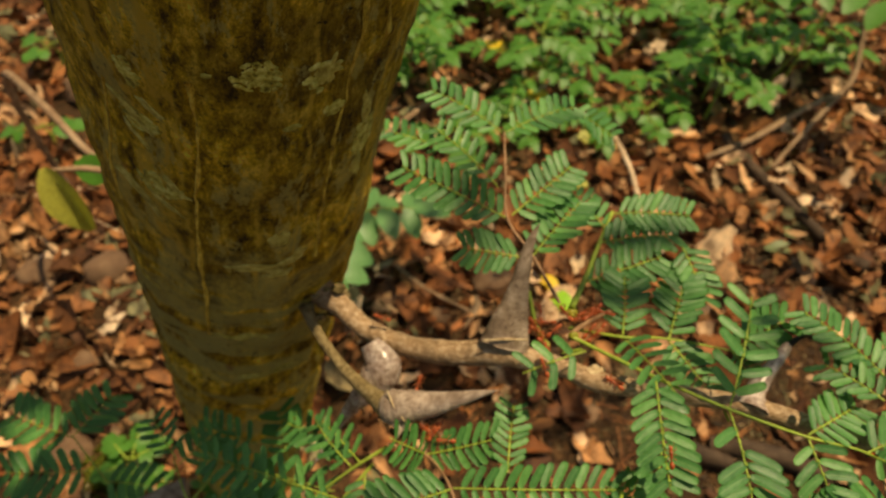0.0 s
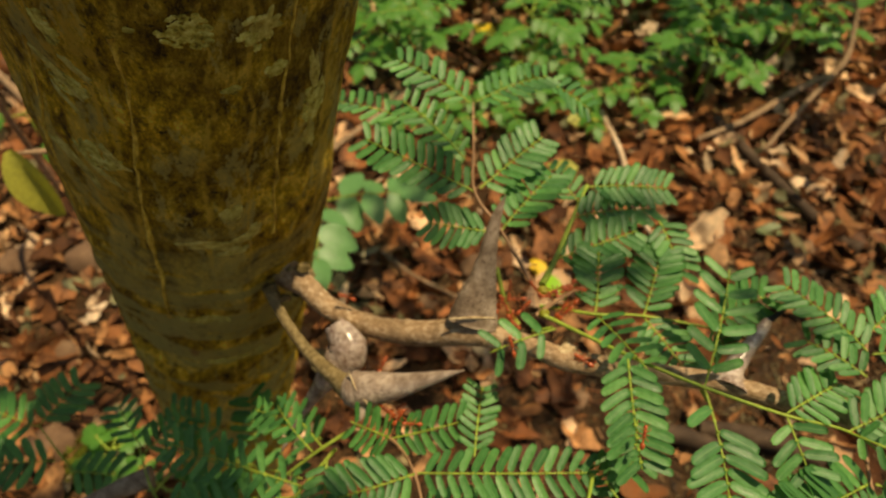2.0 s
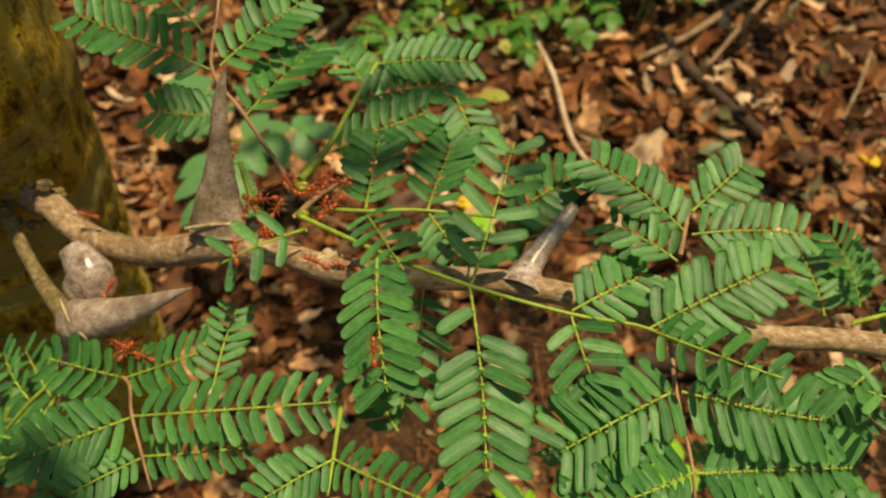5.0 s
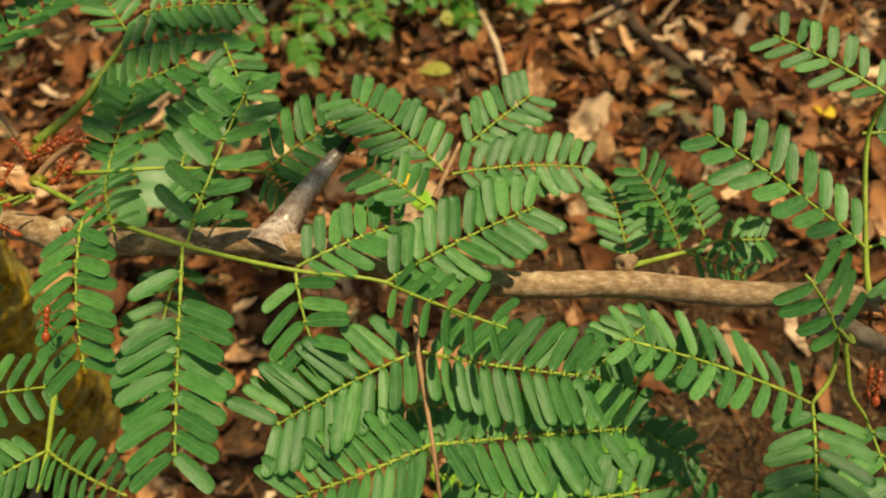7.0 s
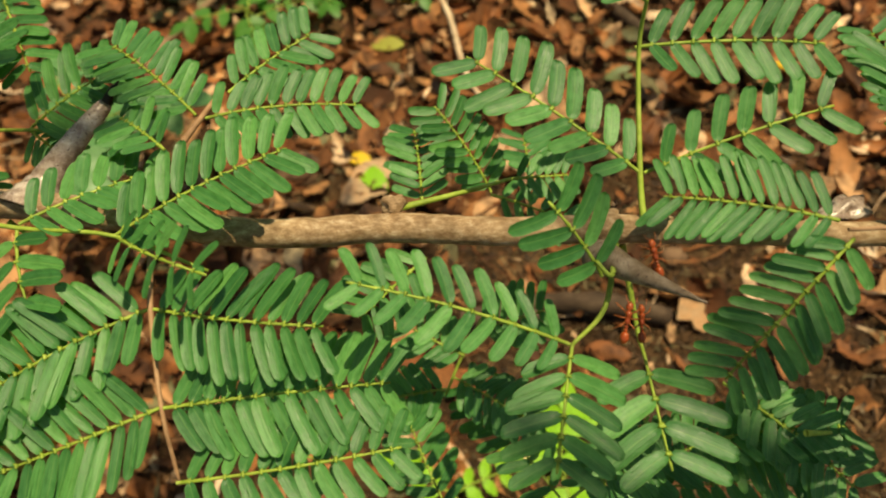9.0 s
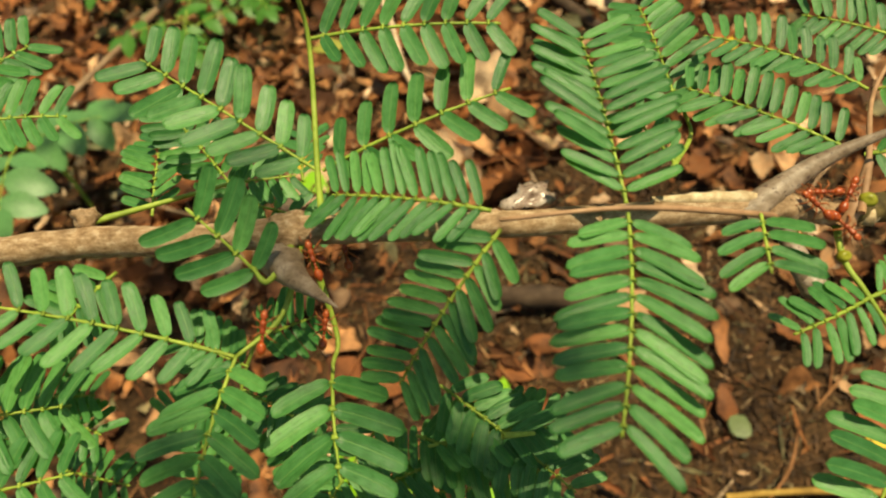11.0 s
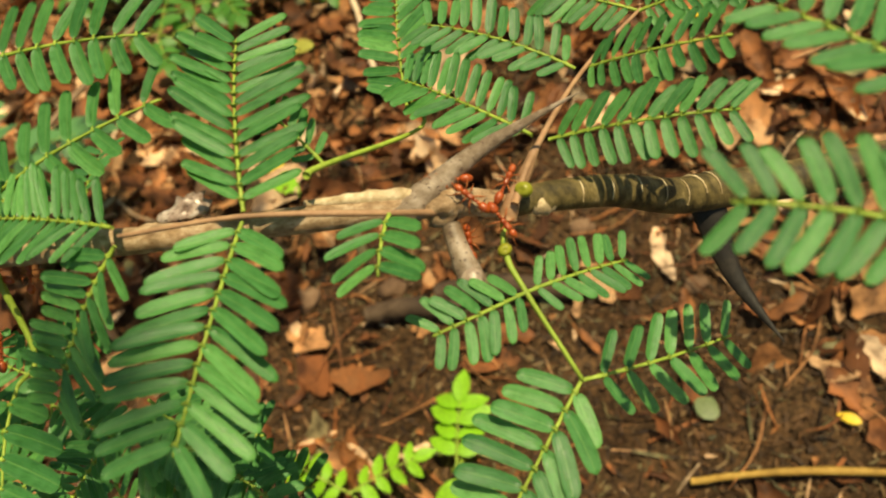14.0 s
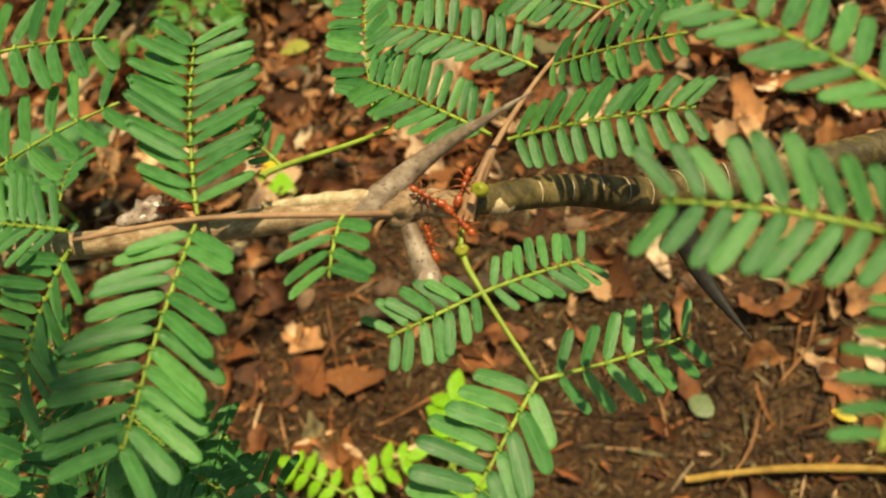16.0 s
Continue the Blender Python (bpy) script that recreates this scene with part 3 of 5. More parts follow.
scar_luck = random.Random(4)
scar_line = spline(SHOOT[1:6], 8)
for k in range(4, 30, 3):
    c, d = scar_line[k], scar_line[k + 1] - scar_line[k - 1]
    scar(c, d, radius_at([0.0029, 0.0033, 0.0040, 0.0046, 0.0044], k / (len(scar_line) - 1)) * 1.03, 20 + scar_luck.uniform(-15, 25), scar_luck.uniform(90, 140), scar_luck.uniform(0.00013, 0.00026))
part("leaf_scar", mesh("leaf_scar", *tube([(0.4078, 0.0642, 0.4262), (0.4095, 0.0638, 0.4252), (0.4115, 0.0639, 0.4236)], [0.0021, 0.0024, 0.0020], 14, 4, 0.35, 0.7, 4), CREAM), shoot, "cracked cream bark patch")


ALONG = (0.86, -0.50, -0.05)


def thorn(points, radii, mat, label="", flat=0.5, across=ALONG):
    return part("thorn", mesh("thorn", *tube(points, radii, 18, 10, 0.07, flat, 3, across), mat), tree, label)


def arc(a, b, bend, k=0.5):
    """A base, a middle pushed aside and a tip."""
    a, b, bend = Vector(a), Vector(b), Vector(bend)
    return [a, a.lerp(b, k * 0.5) + bend * 0.7, a.lerp(b, k) + bend, a.lerp(b, (1 + k) / 2) + bend * 0.6, b]


SHARP = [1.0, 0.72, 0.48, 0.25, 0.03]


def horn(a, b, r, mat, bend=(0, 0, 0), label="", flat=0.5, across=ALONG):
    return thorn(arc(a, b, bend), [r * s for s in SHARP], mat, label, flat, across)


big = thorn([(0.0980, 0.2149, 0.4406), (0.1010, 0.2198, 0.4487), (0.1038, 0.2239, 0.4557), (0.1066, 0.2285, 0.4636), (0.1095, 0.2334, 0.4721), (0.1121, 0.2366, 0.4779), (0.1155, 0.2393, 0.4835)],
            [0.0102, 0.0077, 0.0054, 0.0035, 0.0025, 0.0017, 0.0001], THORN, "grey swollen thorn", 0.42)
part("collar", mesh("collar", *tube([(0.0892, 0.2162, 0.4450), (0.0976, 0.2138, 0.4466), (0.1064, 0.2122, 0.4457)], [0.0004, 0.0006, 0.0004], 6, 4, 0.2), CREAM), big, "cream ridge at the thorn's foot")
th2 = thorn([(0.0450, 0.2066, 0.4258), (0.0470, 0.2056, 0.4265), (0.0500, 0.2041, 0.4275), (0.0575, 0.2017, 0.4302), (0.0656, 0.1993, 0.4333), (0.0757, 0.1971, 0.4377), (0.0835, 0.1955, 0.4414), (0.0897, 0.1942, 0.4442)],
            [0.0022, 0.0056, 0.0072, 0.0064, 0.0048, 0.0029, 0.0014, 0.0001], THORN_GREY, "grey-pink swollen thorn", 0.95, (0.1, -0.65, -0.6))
horn((0.0505, 0.2012, 0.4270), (0.0495, 0.1927, 0.4243), 0.0062, THORN_GREY, (0.001, 0.0, 0.0), "short blunt thorn")
part("collar", mesh("collar", *tube([(0.0484, 0.2077, 0.4365), (0.0501, 0.2011, 0.4338), (0.0537, 0.1951, 0.4299)], [0.0003, 0.0005, 0.0003], 6, 4, 0.2), CREAM), th2, "cream ridge at the thorn's foot")
thorn([(0.1815, 0.168, 0.4385), (0.1870, 0.1745, 0.4400), (0.1955, 0.1805, 0.4432), (0.2040, 0.1862, 0.4455), (0.2065, 0.1878, 0.4461)],
      [0.0076, 0.0040, 0.0029, 0.0022, 0.0016], THORN_PALE, "pale speckled thorn", 0.95)
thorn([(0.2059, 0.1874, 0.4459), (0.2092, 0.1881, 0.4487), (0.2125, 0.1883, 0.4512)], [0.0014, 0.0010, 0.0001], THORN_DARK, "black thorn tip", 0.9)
horn((0.3000, 0.1020, 0.4370), (0.3085, 0.0793, 0.4487), 0.0046, THORN, (-0.001, 0, 0.001), "pinkish-brown thorn", 0.8)
horn((0.3850, 0.0715, 0.4312), (0.4222, 0.0692, 0.4425), 0.0033, THORN, (0.0, 0.003, -0.001), "long grey-brown thorn", 0.8)
# hangs below the shoot; its shade is put into the black colour
horn((0.4495, 0.0660, 0.3905), (0.4483, 0.0331, 0.3761), 0.0043, THORN_DARK, (-0.002, 0.0, -0.002), "thorn coloured black for its shade")
thorn([(0.3925, 0.0672, 0.4275), (0.3918, 0.0630, 0.4262), (0.3914, 0.0590, 0.4250), (0.3912, 0.0550, 0.4236), (0.3911, 0.0530, 0.4230)], [0.0018, 0.0020, 0.0024, 0.0026, 0.0010], THORN, "stubby speckled thorn with a pale bulb", 0.9)
thorn([(0.0454, 0.2372, 0.4252), (0.0489, 0.2292, 0.4199), (0.0463, 0.2265, 0.4124), (0.0347, 0.2247, 0.3976), (0.0240, 0.2224, 0.3815), (0.0082, 0.2167, 0.3555)], [0.0044, 0.0081, 0.0085, 0.0041, 0.0019, 0.0003], THORN_PALE, "pale swollen thorn below the branch", 0.85)
thorn([(-0.0561, 0.2293, 0.3347), (-0.0690, 0.2271, 0.3345), (-0.0838, 0.2248, 0.3340), (-0.0994, 0.2236, 0.3341)], [0.0055, 0.0048, 0.0026, 0.0002], THORN, "old grey thorn low beside the trunk", 0.8)
part("twig", mesh("twig", *tube([(0.0127, 0.2806, 0.4093), (0.0186, 0.2675, 0.4182), (0.0218, 0.2573, 0.4168), (0.0278, 0.2420, 0.4164), (0.0349, 0.2271, 0.4183), (0.0422, 0.2147, 0.4221), (0.0491, 0.2034, 0.4265)],
                                [0.0034, 0.0027, 0.0023, 0.0023, 0.0027, 0.0034, 0.0052], 14, 8, 0.1), OLIVE_TWIG), tree, "thin olive-brown side twig")


def lump(at, r, seed, stretch=(1, 1, 1), uneven=0.35):
    """An uneven rounded lump."""
    bm = bmesh.new()
    bmesh.ops.create_icosphere(bm, subdivisions=3, radius=1.0)
    for v in bm.verts:
        k = 1 + uneven * noise.fractal(v.co * 1.4 + Vector((seed * 3.7, seed, 0)), 0.9, 2.0, 4)
        v.co = Vector((v.co.x * stretch[0], v.co.y * stretch[1], v.co.z * stretch[2])) * k * r + Vector(at)
    verts = [v.co.copy() for v in bm.verts]
    faces = [tuple(v.index for v in f.verts) for f in bm.faces]
    bm.free()
    return verts, faces


knot_luck = random.Random(2)
for k in range(9):
    a = 40 * k
    p = Vector((0.0290, 0.2690, 0.4200)) + Vector((math.cos(radians(a)) * 0.0085, -0.003 + 0.003 * math.cos(radians(a)), math.sin(radians(a)) * 0.0095))
    part("bark_flake", mesh("bark_flake", *lump(p, knot_luck.uniform(0.0012, 0.0025), k, (1.3, 0.8, 0.9), 0.6), OLIVE_TWIG if k % 3 == 0 else SHOOT_BARK), tree)


part("bark_scar", mesh("bark_scar", *lump((0.1290, 0.1955, 0.4400), 0.0042, 31, (1.1, 0.75, 0.7), 0.45), CREAM), tree, "cream scar where the branch bends")
part("bark_flake", mesh("bark_flake", *lump((0.3490, 0.0905, 0.4385), 0.0030, 52, (1.5, 1.0, 0.8), 0.75), THORN_PALE), tree, "pale torn flake of bark")
part("bark_scar", mesh("bark_scar", *lump((0.3400, 0.0895, 0.4390), 0.0026, 32, (1.4, 0.7, 0.6), 0.6), TWIG), tree, "knobbly scar on the branch")
part("knob", mesh("knob", *lump((0.2640, 0.1315, 0.4395), 0.0026, 33, (1.0, 0.9, 0.9), 0.6), TWIG), tree, "small leaf-scar knob on the branch")
part("knob", mesh("knob", *lump((0.3030, 0.1070, 0.4385), 0.0042, 34, (1.1, 0.9, 0.9), 0.4), TWIG), tree, "swollen node of the branch")
part("knob", mesh("knob", *lump((0.3935, 0.0700, 0.4295), 0.0040, 35, (1.2, 0.8, 0.8), 0.4), TWIG), tree, "swollen node of the branch")

part("bulb", mesh("bulb", *lump((0.3912, 0.0568, 0.4242), 0.0026, 41, (0.95, 1.25, 1.0), 0.12), THORN_GREY), tree, "pale speckled bulb of a stubby thorn")
part("peeled_strip", mesh("peeled_strip", *tube([(0.3700, 0.0803, 0.4366), (0.3800, 0.0765, 0.4349), (0.3890, 0.0731, 0.4327), (0.3960, 0.0702, 0.4304)], [0.0006, 0.0014, 0.0016, 0.0009], 10, 8, 0.35, seed=6), CREAM), tree, "cream strip of peeled bark")
part("stalk_base", mesh("stalk_base", *tube([(0.4022, 0.0626, 0.4277), (0.4048, 0.0645, 0.4300), (0.4091, 0.0676, 0.4310), (0.4130, 0.0710, 0.4318)], [0.0017, 0.0015, 0.0012, 0.0008], 12, 6, 0.08), STALK_BROWN), tree, "swollen pinkish base of a leaf stalk")
part("leaf_stalk", mesh("leaf_stalk", *tube([(0.1225, 0.2110, 0.4440), (0.1316, 0.2135, 0.4488), (0.1412, 0.2148, 0.4515)], [0.0011, 0.0009, 0.0006], 8, 4, 0.15), STALK_BROWN), tree, "red-brown stub of a leaf stalk")
part("leaf_stalk", mesh("leaf_stalk", *tube([(0.1150, 0.2105, 0.4410), (0.1115, 0.2165, 0.4468), (0.1105, 0.2280, 0.4560)], [0.0011, 0.0010, 0.0008], 8, 4, 0.1), STALK), tree)


def nectary(at, r, towards):
    """A green bulb with a small crater on a leaf stalk."""
    bm = bmesh.new()
    bmesh.ops.create_uvsphere(bm, u_segments=16, v_segments=12, radius=r)
    q = Vector(towards).to_track_quat("Z", "Y")
    for v in bm.verts:
        n = v.co.normalized()
        if n.z > 0.82:
            v.co *= 1 - 0.30 * (n.z - 0.82) / 0.18
        v.co = q @ Vector((v.co.x, v.co.y * 0.85, v.co.z)) + Vector(at)
    verts, faces = [v.co.copy() for v in bm.verts], [tuple(v.index for v in f.verts) for f in bm.faces]
    bm.free()
    part("nectary", mesh("nectary", verts, faces, BULB), tree, "green-yellow nectar bulb")


# one leaflet: an oblong blade of length 1 along y and width 1, with a folded midrib
BLADE = [(0.0, 0.10), (0.04, 0.30), (0.14, 0.44), (0.42, 0.5), (0.78, 0.5), (0.93, 0.40), (0.985, 0.22), (1.0, 0.05)]
BLADE_V = [(s * w + 0.30 * (y * y - 0.35 * y), y, 0.05 * abs(s) + 0.10 * (y - y * y)) for y, w in BLADE for s in (-1, 0, 1)]
BLADE_F = [(3 * i + k, 3 * i + k + 1, 3 * i + k + 4, 3 * i + k + 3) for i in range(len(BLADE) - 1) for k in (0, 1)]
N_BLADE = len(BLADE_F)
BLADE_UV = [(x / 2 + 0.5, y) for y, w in BLADE for x in (-1, 0, 1)] + [(0.5, 0.0)] * 6
# the small swollen joint at the leaflet's foot
BLADE_V += [(0.19, -0.02, 0.02), (-0.19, -0.02, 0.02), (0, 0.045, 0.02), (0, -0.075, 0.01), (0, -0.02, 0.06), (0, -0.02, -0.02)]
BLADE_F += [(24 + a, 24 + b_, 24 + c) for a, b_, c in ((0, 2, 4), (2, 1, 4), (1, 3, 4), (3, 0, 4), (2, 0, 5), (1, 2, 5), (3, 1, 5), (0, 3, 5))]
BLADE_A = np.array(BLADE_V)


def blades(name, verts, faces, mat):
    """A mesh of one or many leaflets, with the blade's own coordinates and a yellow-green joint."""
    me = mesh(name, verts, faces, mat)
    me.materials.append(STALK)
    me.polygons.foreach_set("material_index", [0 if i % len(BLADE_F) < N_BLADE else 1 for i in range(len(me.polygons))])
    corner = np.zeros(len(me.loops), dtype=np.int32)
    me.loops.foreach_get("vertex_index", corner)
    me.uv_layers.new(name="blade").data.foreach_set("uv", np.array(BLADE_UV, dtype=np.float32)[corner % len(BLADE_V)].ravel())
    return me


BLADE_M = BLADE_A * np.array((-1.0, 1.0, 1.0))             # the same, bent the other way
BLADE_MF = [f[::-1] for f in BLADE_F]
LEAFLET = blades("leaflet", BLADE_V, BLADE_F, LEAF)
LEAFLET_M = blades("leaflet", BLADE_M.tolist(), BLADE_MF, LEAF)
VIEW = Vector((-0.05, -0.5, 0.86)).normalized()
luck = random.Random(7)


def pinna_frames(base, tip, pairs, reach, skew=0.0, sag=0.05, facing=None, bare=0.0, full=1.0):
    """The curve of one pinna's rachis, and a matrix for each of its leaflets."""
    a, b = Vector(base), Vector(tip)
    along = b - a
    n = (Vector((0, 0, 0.5)) + VIEW * 0.5 + Vector((luck.uniform(-.18, .18), luck.uniform(-.18, .18), 0))).normalized()
    if facing:
        n = Vector(facing)
    n = (n - along.normalized() * n.dot(along.normalized())).normalized()
    s = n.cross(along.normalized())
    mid = a.lerp(b, 0.5) + n * along.length * sag + s * along.length * luck.uniform(-0.02, 0.02)
    curve = lambda u: a * (1 - u) ** 2 + (mid * 2 - (a + b) / 2) * 2 * u * (1 - u) + b * u * u
    gap = along.length / (pairs + 0.3)
    lean = skew + luck.uniform(-4, 4)
    out = []
    for i in range(pairs):
        u = (i + 0.75) / (pairs + 0.35)
        p = curve(u)
        d = (curve(min(u + 0.02, 1)) - curve(u - 0.02)).normalized()
        side = n.cross(d).normalized()
        size = reach * (0.74 + 0.36 * math.sin(math.pi * min(1, (0.12 + u) * 0.80)))
        for sign in (-1, 1):
            if u < bare and (i + sign) % 4:
                continue
            turn = 66 - 14 * max(0, (u - 0.72) / 0.28) ** 2 + luck.uniform(-6, 6) - sign * lean
            th = radians(turn)
            y = (d * math.cos(th) + side * sign * math.sin(th) + n * luck.uniform(-0.10, 0.24)).normalized()
            x = y.cross(n + side * sign * luck.uniform(-0.05, 0.25)).normalized()
            z = x.cross(y)
            if z.dot(n) < 0:
                x, z = -x, -z
            ln, wd = size * luck.uniform(0.92, 1.06), full * min(gap * luck.uniform(0.78, 0.92), size * luck.uniform(0.255, 0.295))
            m = Matrix((x * wd, y * ln, z * ln)).transposed().to_4x4()
            m.translation = p + y * 0.0004 + n * 0.0002
            out.append((m, x.dot(d) > 0))
    return curve, out


def rib(line, pairs):
    """The rib of a pinna, with a small knot at each pair of leaflets."""
    steps = pairs * 4
    pts = [line(k / steps) for k in range(steps + 1)]
    radii = [(0.00040 - 0.00018 * k / steps) * (1.6 if k % 4 == 3 else 1.0) for k in range(steps + 1)]
    return tube(pts, radii, 6, 1)


def acacia_leaf(single, stalk, pinnae, mat=STALK, thick=0.00062, slim=1.0):
    """A twice-feathered leaf: its stalk is a part, the ribs and leaflets lie under it."""
    leaf = part("compound_leaf", mesh("compound_leaf", *tube(stalk, [thick * 1.25, thick, thick * 0.8, thick * 0.65], 8, 6, 0.12), mat), tree)
    mass = []
    for base, tip, pairs, reach, *skew in pinnae:
        line, frames = pinna_frames(base, tip, pairs, reach, *skew, full=slim if single else 1.10)
        part("rib", mesh("rib", *rib(line, pairs), STALK), leaf)
        if single:
            for m, plain in frames:
                ob = part("leaflet", LEAFLET if plain else LEAFLET_M, leaf)
                ob.matrix_basis = m
        else:
            for m, plain in frames:
                w = (BLADE_A if plain else BLADE_M) @ np.array(m.to_3x3()).T + np.array(m.translation)
                mass.append((w.tolist(), BLADE_F if plain else BLADE_MF))
    if mass:
        tagged(part("leaflet_mass", blades("leaflet_mass", *joined(mass), LEAF_JOINED), leaf), kind="stuff")
    return leaf


acacia_leaf(1, [(0.3983, 0.0718, 0.4211), (0.3835, 0.0682, 0.4379), (0.3613, 0.0754, 0.4461), (0.3400, 0.0825, 0.4483)],
            [((0.3615, 0.0763, 0.4462), (0.3722, 0.1128, 0.4516), 14, 0.0126, 15, 0.05, (-0.04, -0.56, 0.83)),
             ((0.3607, 0.0744, 0.4461), (0.3402, 0.0415, 0.4440), 13, 0.0123, 0, 0.05, (-0.05, -0.45, 0.89)),
             ((0.3835, 0.0668, 0.4395), (0.3774, 0.0558, 0.4402), 4, 0.0089),
             ((0.3395, 0.0847, 0.4487), (0.3147, 0.1044, 0.4463), 13, 0.0097),
             ((0.3394, 0.0804, 0.4487), (0.3122, 0.0710, 0.4281), 13, 0.0095)], STALK_BROWN)
acacia_leaf(1, [(0.4025, 0.0650, 0.4265), (0.3989, 0.0575, 0.4252), (0.3987, 0.0496, 0.4234), (0.4002, 0.0332, 0.4160)],
            [((0.3987, 0.0496, 0.4234), (0.4194, 0.0501, 0.4150), 8, 0.0064),
             ((0.3987, 0.0496, 0.4234), (0.3805, 0.0486, 0.4268), 7, 0.0071),
             ((0.4002, 0.0332, 0.4160), (0.4307, 0.0325, 0.4016), 7, 0.0082),
             ((0.4003, 0.0336, 0.4155), (0.3747, 0.0168, 0.4130), 8, 0.0112, 18)])
acacia_leaf(1, [(0.4041, 0.0623, 0.4313), (0.4125, 0.0705, 0.4317), (0.4320, 0.0886, 0.4248), (0.4546, 0.1022, 0.4197)],
            [((0.4150, 0.0774, 0.4277), (0.3992, 0.1111, 0.4244), 13, 0.0083, 10),
             ((0.4174, 0.0751, 0.4269), (0.4476, 0.0588, 0.4306), 12, 0.0073, 12),
             ((0.4314, 0.0899, 0.4253), (0.4091, 0.1193, 0.4291), 12, 0.0076),
             ((0.4341, 0.0905, 0.4231), (0.4522, 0.0688, 0.4379), 11, 0.0068),
             ((0.4535, 0.1018, 0.4200), (0.4401, 0.1208, 0.4200), 9, 0.0074),
             ((0.4539, 0.1014, 0.4200), (0.4729, 0.0909, 0.4250), 10, 0.0070)], STALK_BROWN)
acacia_leaf(0, [(0.3734, 0.0796, 0.4437), (0.3764, 0.0831, 0.4405), (0.3985, 0.1046, 0.4152), (0.3983, 0.1108, 0.4211)],
            [((0.3974, 0.1087, 0.4192), (0.4099, 0.1476, 0.4183), 11, 0.0101),
             ((0.3766, 0.0838, 0.4404), (0.3716, 0.0959, 0.4468), 6, 0.0047)])
acacia_leaf(1, [(0.4383, 0.0074, 0.4550), (0.4376, 0.0111, 0.4620), (0.4442, 0.0197, 0.4680)],
            [((0.4399, 0.0120, 0.4580), (0.4201, 0.0285, 0.4612), 9, 0.0079, 0, 0.05, (0.16, -0.42, 0.89)),
             ((0.4489, 0.0222, 0.4620), (0.4401, 0.0498, 0.4640), 9, 0.0077, 0, 0.05, (0.16, -0.42, 0.89)),
             ((0.4376, 0.0078, 0.4550), (0.4216, -0.0038, 0.4600), 7, 0.0052)], slim=0.93)
acacia_leaf(0, [(0.3104, 0.1027, 0.4401), (0.3139, 0.1122, 0.4457), (0.3225, 0.1318, 0.4591), (0.3241, 0.1341, 0.4720)],
            [((0.3139, 0.1122, 0.4457), (0.2896, 0.1469, 0.4594), 9, 0.0107),
             ((0.3149, 0.1121, 0.4453), (0.3545, 0.1075, 0.4510), 7, 0.0092),
             ((0.3230, 0.1340, 0.4585), (0.3580, 0.1185, 0.4571), 9, 0.0094),
             ((0.3239, 0.1336, 0.4700), (0.3110, 0.1592, 0.4720), 7, 0.0077)])
acacia_leaf(1, [(0.3050, 0.1040, 0.4370), (0.2965, 0.0921, 0.4339), (0.2863, 0.0865, 0.4355)],
            [((0.2859, 0.0869, 0.4353), (0.2493, 0.1088, 0.4511), 10, 0.0090),
             ((0.2863, 0.0865, 0.4355), (0.2730, 0.0655, 0.4337), 6, 0.0110)])
acacia_leaf(0, [(0.3060, 0.1030, 0.4360), (0.3038, 0.0894, 0.4231), (0.3013, 0.0822, 0.4252)],
            [((0.3013, 0.0822, 0.4252), (0.2952, 0.0601, 0.4228), 4, 0.0128)])
acacia_leaf(0, [(0.3040, 0.1045, 0.4380), (0.2979, 0.0937, 0.4435), (0.2960, 0.0971, 0.4450)],
            [((0.2969, 0.0955, 0.4410), (0.2902, 0.1069, 0.4558), 4, 0.0102)])
acacia_leaf(0, [(0.3261, 0.0580, 0.4150), (0.3322, 0.0566, 0.4120)],
            [((0.3190, 0.0750, 0.4100), (0.3355, 0.0455, 0.4000), 11, 0.0093),
             ((0.3116, 0.0656, 0.4050), (0.3392, 0.0574, 0.4050), 11, 0.0082),
             ((0.3097, 0.0707, 0.4000), (0.3317, 0.0530, 0.3950), 11, 0.0098),
             ((0.3031, 0.0767, 0.4000), (0.2863, 0.0671, 0.3950), 9, 0.0100)])
acacia_leaf(0, [(0.2126, 0.1381, 0.4471), (0.2089, 0.1253, 0.4425), (0.2056, 0.1061, 0.4357), (0.2028, 0.0940, 0.4247)],
            [((0.2089, 0.1253, 0.4425), (0.1739, 0.1186, 0.4431), 11, 0.0128),
             ((0.2098, 0.1243, 0.4432), (0.2416, 0.1073, 0.4413), 12, 0.0119),
             ((0.2053, 0.1062, 0.4358), (0.1738, 0.1046, 0.4374), 12, 0.0121),
             ((0.2061, 0.1058, 0.4359), (0.2499, 0.0969, 0.4272), 14, 0.0120),
             ((0.2035, 0.0932, 0.4280), (0.2477, 0.0838, 0.4250), 12, 0.0094)], STALK_BROWN)
acacia_leaf(0, [(0.1241, 0.2101, 0.4453), (0.1450, 0.1834, 0.4527), (0.1650, 0.1639, 0.4555), (0.1878, 0.1492, 0.4534), (0.2067, 0.1404, 0.4504), (0.2215, 0.1306, 0.4409)],
            [((0.1430, 0.1785, 0.4581), (0.1367, 0.1452, 0.4460), 9, 0.0109),
             ((0.1655, 0.1645, 0.4553), (0.1901, 0.2010, 0.4657), 6, 0.0115),
             ((0.1646, 0.1634, 0.4559), (0.1540, 0.1164, 0.4460), 12, 0.0122, 0, 0.05, None, 0.36),
             ((0.1885, 0.1499, 0.4533), (0.2162, 0.1581, 0.4463), 8, 0.0098),
             ((0.1880, 0.1491, 0.4531), (0.1874, 0.1299, 0.4481), 4, 0.0099),
             ((0.2067, 0.1404, 0.4504), (0.2463, 0.1473, 0.4510), 12, 0.0111),
             ((0.2069, 0.1406, 0.4497), (0.2265, 0.1152, 0.4598), 6, 0.0075)])
